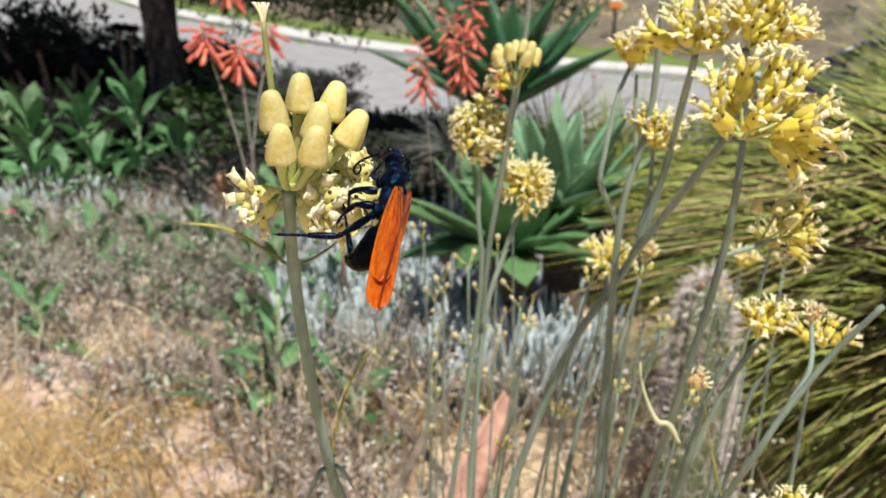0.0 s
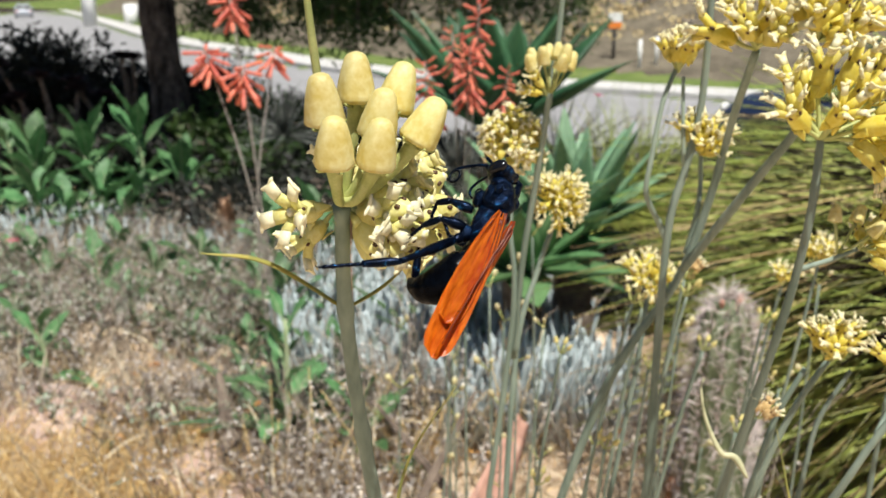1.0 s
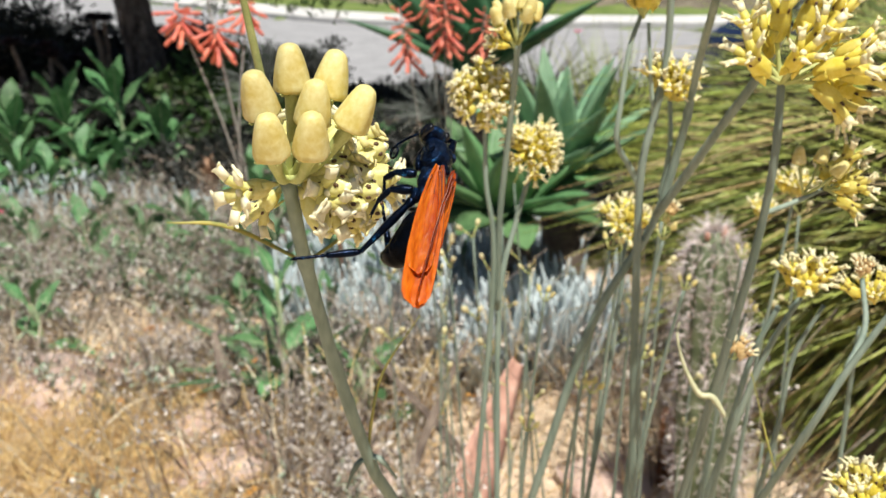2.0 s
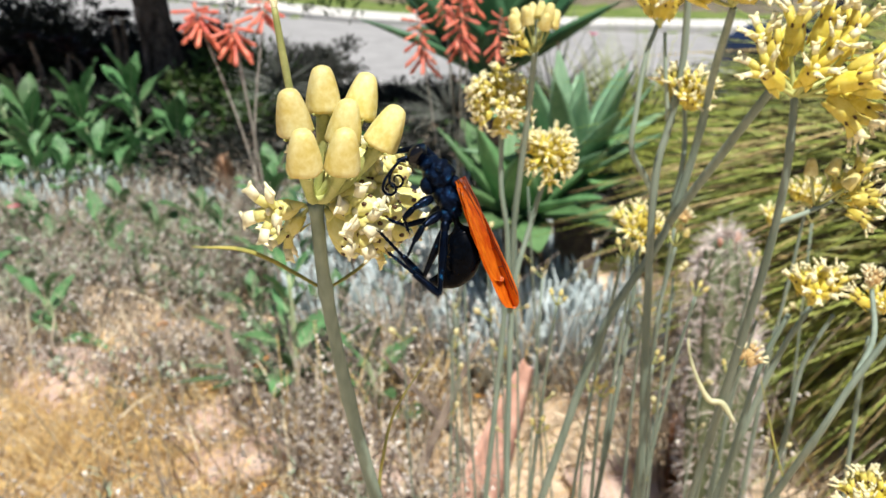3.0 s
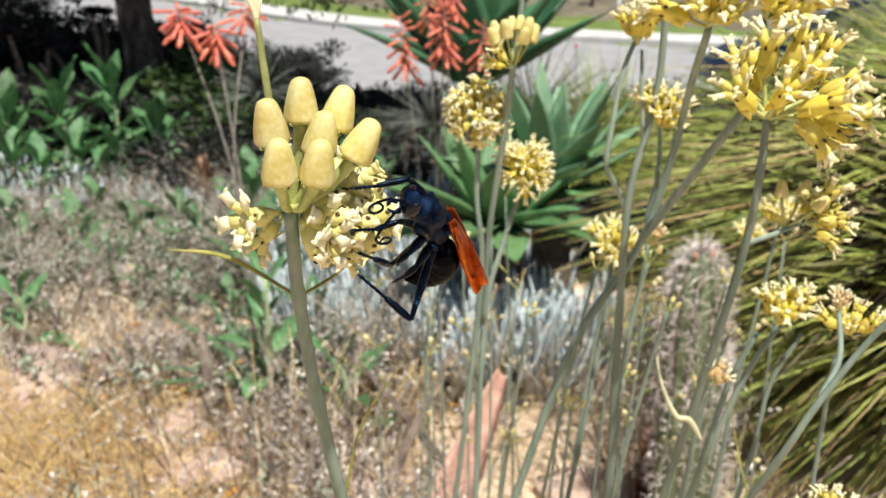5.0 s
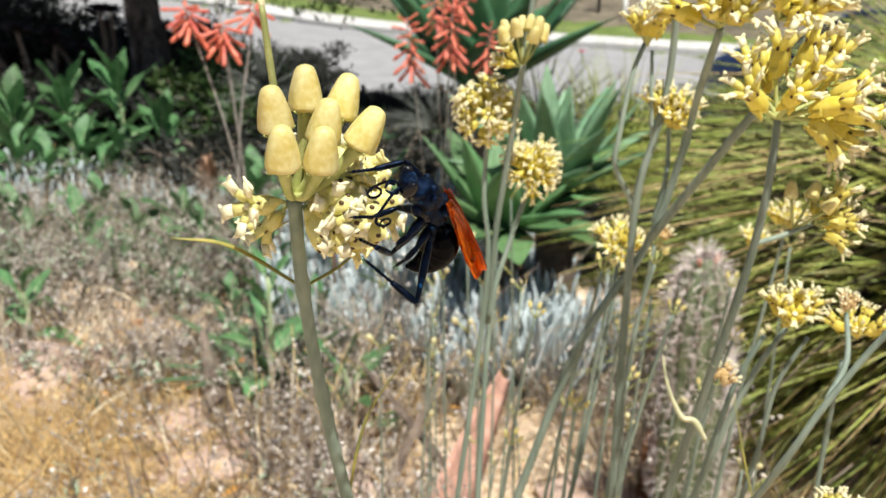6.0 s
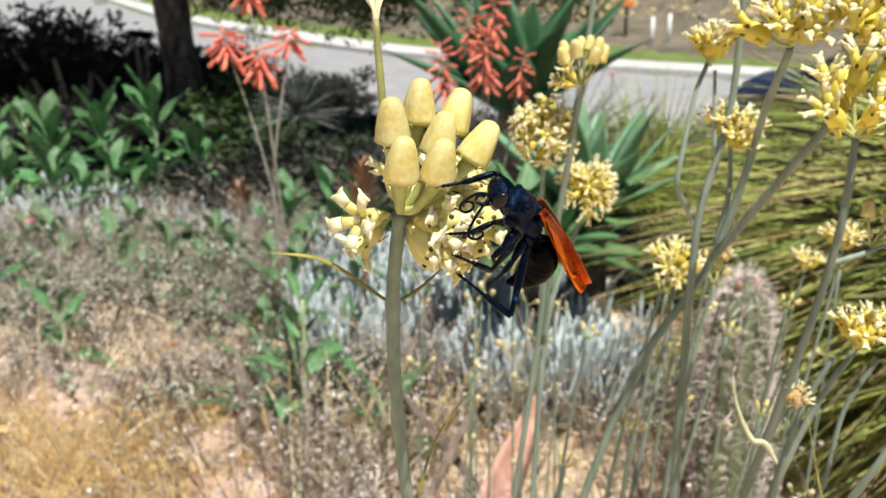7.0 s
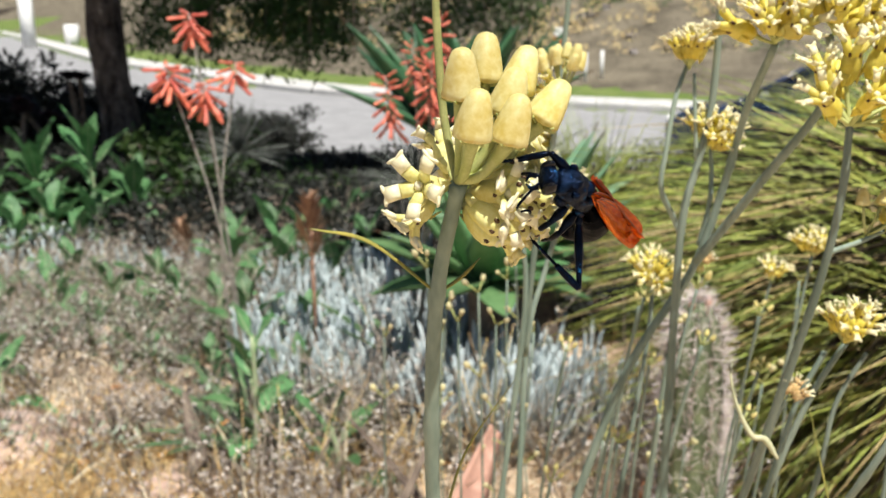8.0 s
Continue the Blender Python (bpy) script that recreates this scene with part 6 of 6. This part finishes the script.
def across():
    car((5.75, 11.5, -1.0), 138, CAR_PAINT, "dark blue parked car seen through the blades")
    p = kerb_point(95, -5.5)
    car((p.x, p.y, -1.0), 114, SILVER_PAINT, "silver car parked far along the street")
    # small white-and-orange sign on a dark post
    ob = thing("sign", (4.9, 26.7, height(4.9, 26.7)), "small white and orange sign on a dark post", "sign")
    g = Geo()
    tube(g, [(4.9, 26.7, height(4.9, 26.7) - 0.1), (4.9, 26.7, 0.62)], 0.05, 8)
    part("post", g, [POST], ob)
    for name, z0, z1, m in (("plate", 0.42, 0.68, WHITE), ("band", 0.24, 0.415, ORANGE_SIGN)):
        g = Geo()
        g.add([(4.72, 26.6, z0), (5.08, 26.6, z0), (5.08, 26.6, z1), (4.72, 26.6, z1), (4.72, 26.64, z0), (5.08, 26.64, z0), (5.08, 26.64, z1), (4.72, 26.64, z1)], [(0, 1, 2, 3), (5, 4, 7, 6), (0, 4, 5, 1), (1, 5, 6, 2), (2, 6, 7, 3), (3, 7, 4, 0)])
        part(name, g, [m], ob, smooth=False)
    for x, y in ((5.35, 25.2), (5.85, 25.4)):
        g = Geo()
        tube(g, [(x, y, height(x, y) - 0.1), (x, y, height(x, y) + 0.75)], 0.05, 8)
        solo("marker_post", g, [WHITE], "short white marker post on the verge", "post", (x, y, height(x, y)), "marker posts")
    # white gate pillar far down the street
    x, y = -26.0, 69.0
    g = Geo()
    tube(g, [(x, y, -1.2), (x, y, 3.0)], 0.55, 4)
    tube(g, [(x, y, 3.0), (x, y, 3.2)], 0.68, 4)
    solo("pillar", g, [WHITE], "white painted pillar beside the street", "pillar", (x, y, -1))
    x, y = -23.6, 71.0
    g = Geo()
    tube(g, [(x, y, -1.2), (x, y, 0.6)], 0.6, 4)
    solo("letter_box", g, [WHITE], "white box beside the street", "box", (x, y, -1))
    rng = random.Random(50)
    # rocks on the bank
    for i in range(60):
        a, s = rng.uniform(-25, 30), rng.uniform(8.0, 12.5)
        p = kerb_point(a, s)
        r = rng.uniform(0.08, 0.26)
        g = Geo()
        ball(g, (p.x, p.y, height(p.x, p.y) + r * 0.2), (r * 1.3, r, r * 0.7), 9, 6, 0, pose(0, 0, 0, 0, 0, rng.uniform(0, 180)).to_3x3(), 0.7)
        solo("rock", g, [ROCK], "grey-brown rock on the dry bank", "rock", (p.x, p.y, height(p.x, p.y)), "bank rocks", smooth=False)
    # low tufts of grass and scrub over the bank
    g = Geo()
    for i in range(2600):
        a, s = rng.uniform(-30, 60), rng.uniform(7.6, 26)
        p = kerb_point(a, s)
        r = rng.uniform(0.2, 0.6)
        leaf_cloud(g, rng, V(p.x, p.y, height(p.x, p.y) + 0.08), (r, r, 0.16), 13, 0.20, 0 if noise.noise(V(p.x * 0.12, p.y * 0.12, 3)) + rng.gauss(0, 0.15) > -0.05 else 1)
    solo("bank_scrub", g, [TREE_LEAF, TUSSOCK_DRY], "low olive and straw-coloured tufts on the dry bank", "scrub", kind="stuff")
    # dry scrub and trees on the hill
    for i in range(46):
        a, s = rng.uniform(-30, 90), rng.uniform(12, 34)
        p = kerb_point(a, s)
        z = height(p.x, p.y)
        g = Geo()
        h = rng.uniform(1.2, 3.6)
        tube(g, [(p.x, p.y, z - 0.2), (p.x + 0.1, p.y, z + h)], [0.12, 0.04], 6, 1)
        for k in range(9):
            c = V(p.x, p.y, z) + V(rng.gauss(0, h * 0.28), rng.gauss(0, h * 0.28), h * rng.uniform(0.35, 1.1))
            leaf_cloud(g, rng, c, (h * 0.24, h * 0.24, h * 0.18), 90, 0.26)
        solo("hill_shrub", g, [TREE_LEAF, BARK], "grey-green bush on the dry hillside", "shrub", (p.x, p.y, z), "hillside bushes")


def small_flowers():
    """A pink flower low among the weeds."""
    for x, y, z in ((-1.62, 3.3, 0.21), (0.78, 4.6, 0.62)):
        ob = thing("pink_flower", (x, y, gz(x, y)), "small pink flower on a thin green stem", "flower", "pink flowers")
        g = Geo()
        tube(g, smooth_line([(x, y, gz(x, y)), (x + 0.01, y, z * 0.5), (x, y, z)], 5), 0.003, 6)
        part("stem", g, [RIB], ob)
        for k in range(7):
            w = k * 0.9
            g = Geo()
            blade(g, (x, y, z), (math.cos(w), math.sin(w), 0.5), (0, 0, 1), 0.03, 0.016, 0.2, 4)
            part("petal", g, [PINK], ob)


small_flowers()
dry_brush()
straw()
chalk_sticks()
weeds()
aloes()
agaves()
tussock()
cactus()
stones()
dead_leaves()
tree()
understory()
across()


# ---- motion of things ----
def motions():
    walk(MAIN, [
        (0.0, pose(-0.0294, 0.2268, 1.0503, -4.8, 0.7, 6.6)), (0.5, pose(-0.0259, 0.2173, 1.0524, -6.7, -0.1, 9.3)), (1.0, pose(-0.0230, 0.2015, 1.0542, -6.2, 0.2, 6.8)),
        (1.5, pose(-0.0299, 0.2230, 1.0522, -2.7, 1.1, 3.7)), (1.7, pose(-0.0281, 0.2152, 1.0534, 2.5, 0.4, 1.6)), (2.8, pose(-0.0281, 0.2204, 1.0487, -3.9, 1.0, 4.6)),
        (3.0, pose(-0.0274, 0.2123, 1.0495, -4.9, 0.7, 5.5)), (3.5, pose(-0.0265, 0.2152, 1.0497, -5.5, 1.0, 5.7)), (4.0, pose(-0.0265, 0.2169, 1.0486, -4.0, 0.5, 4.5)),
        (5.5, pose(-0.0268, 0.2171, 1.0491, -5.2, 1.4, 4.4)), (6.0, pose(-0.0285, 0.2162, 1.0493, -5.2, 0.5, 3.9)), (6.5, pose(-0.0231, 0.2198, 1.0512, -5.9, 2.7, 9.6)),
        (7.0, pose(-0.0263, 0.2147, 1.0502, -6.5, 2.7, 9.8)), (7.5, pose(-0.0258, 0.2111, 1.0534, -8.8, 2.9, 10.9)), (8.0, pose(-0.0206, 0.1999, 1.0546, -8.5, 4.9, 13.3)),
    ])
    walk(WASP_OB, [
        (0.0, pose(0.0031, 0.2121, 1.0562, 65.5, -60.1, 73.1)), (0.5, pose(0.0057, 0.2067, 1.0584, 64.7, -56.8, 69.4)), (1.0, pose(0.0122, 0.1917, 1.0563, 89.1, -50.7, 47.8)),
        (1.5, pose(0.0087, 0.1995, 1.0570, 76.6, -40.3, 51.6)), (1.7, pose(0.0091, 0.2088, 1.0566, 65.8, -39.7, 57.0)), (2.8, pose(0.0061, 0.2083, 1.0574, -14.3, -69.7, -177.3)),
        (3.0, pose(0.0052, 0.2024, 1.0572, 17.2, -62.7, 153.8)), (3.5, pose(0.0096, 0.1909, 1.0580, 5.6, -75.4, -173.2)), (4.0, pose(0.0105, 0.1947, 1.0543, -38.4, -68.6, -126.7)),
        (5.5, pose(0.0090, 0.1906, 1.0550, -60.7, -43.2, -117.1)), (6.0, pose(0.0065, 0.1974, 1.0552, -52.6, -48.3, -119.6)), (6.5, pose(0.0104, 0.2025, 1.0535, -77.2, -50.5, -112.7)),
        (7.0, pose(0.0037, 0.1943, 1.0572, -44.7, -46.7, -132.0)), (7.5, pose(0.0038, 0.1910, 1.0545, -75.4, -30.1, -119.3)), (8.0, pose(0.0059, 0.1950, 1.0542, -68.0, -30.6, -131.0)),
    ])
    hip = (-0.0095, 0.0022, -0.0040)
    walk(HINDS[0][0], [(t, pose(*hip, *r)) for t, r in (
        (0.0, (-109.6, -8.4, 126.7)), (0.5, (-105.9, -7.4, 133.4)), (1.0, (-93.2, 3.1, 135.2)), (1.5, (-90.9, -22.0, 144.8)), (1.7, (-171.9, 36.2, 161.5)), (2.8, (-112.0, 12.9, 156.9)), (3.0, (-111.1, 28.8, 165.9)), (3.5, (-85.2, 46.8, 167.0)), (4.0, (-80.4, 50.6, 155.6)), (5.5, (-106.2, 31.9, 115.2)), (6.0, (-101.8, 34.4, 122.9)), (6.5, (-108.3, 17.3, 120.0)), (7.0, (-111.2, 39.0, 123.1)), (7.5, (-120.7, -26.6, 123.3)), (8.0, (-126.3, 12.1, 109.0)))])
    walk(HINDS[0][1], [(t, pose(0.0175, 0, 0, 0, 0, b)) for t, b in ((0.0, 59), (0.5, 51), (1.0, 38), (1.5, 59), (1.7, 22), (2.8, 125), (3.0, 125), (3.5, 103), (4.0, 107), (5.5, 116), (6.0, 118), (6.5, 119), (7.0, 115), (7.5, 110), (8.0, 136))])


motions()
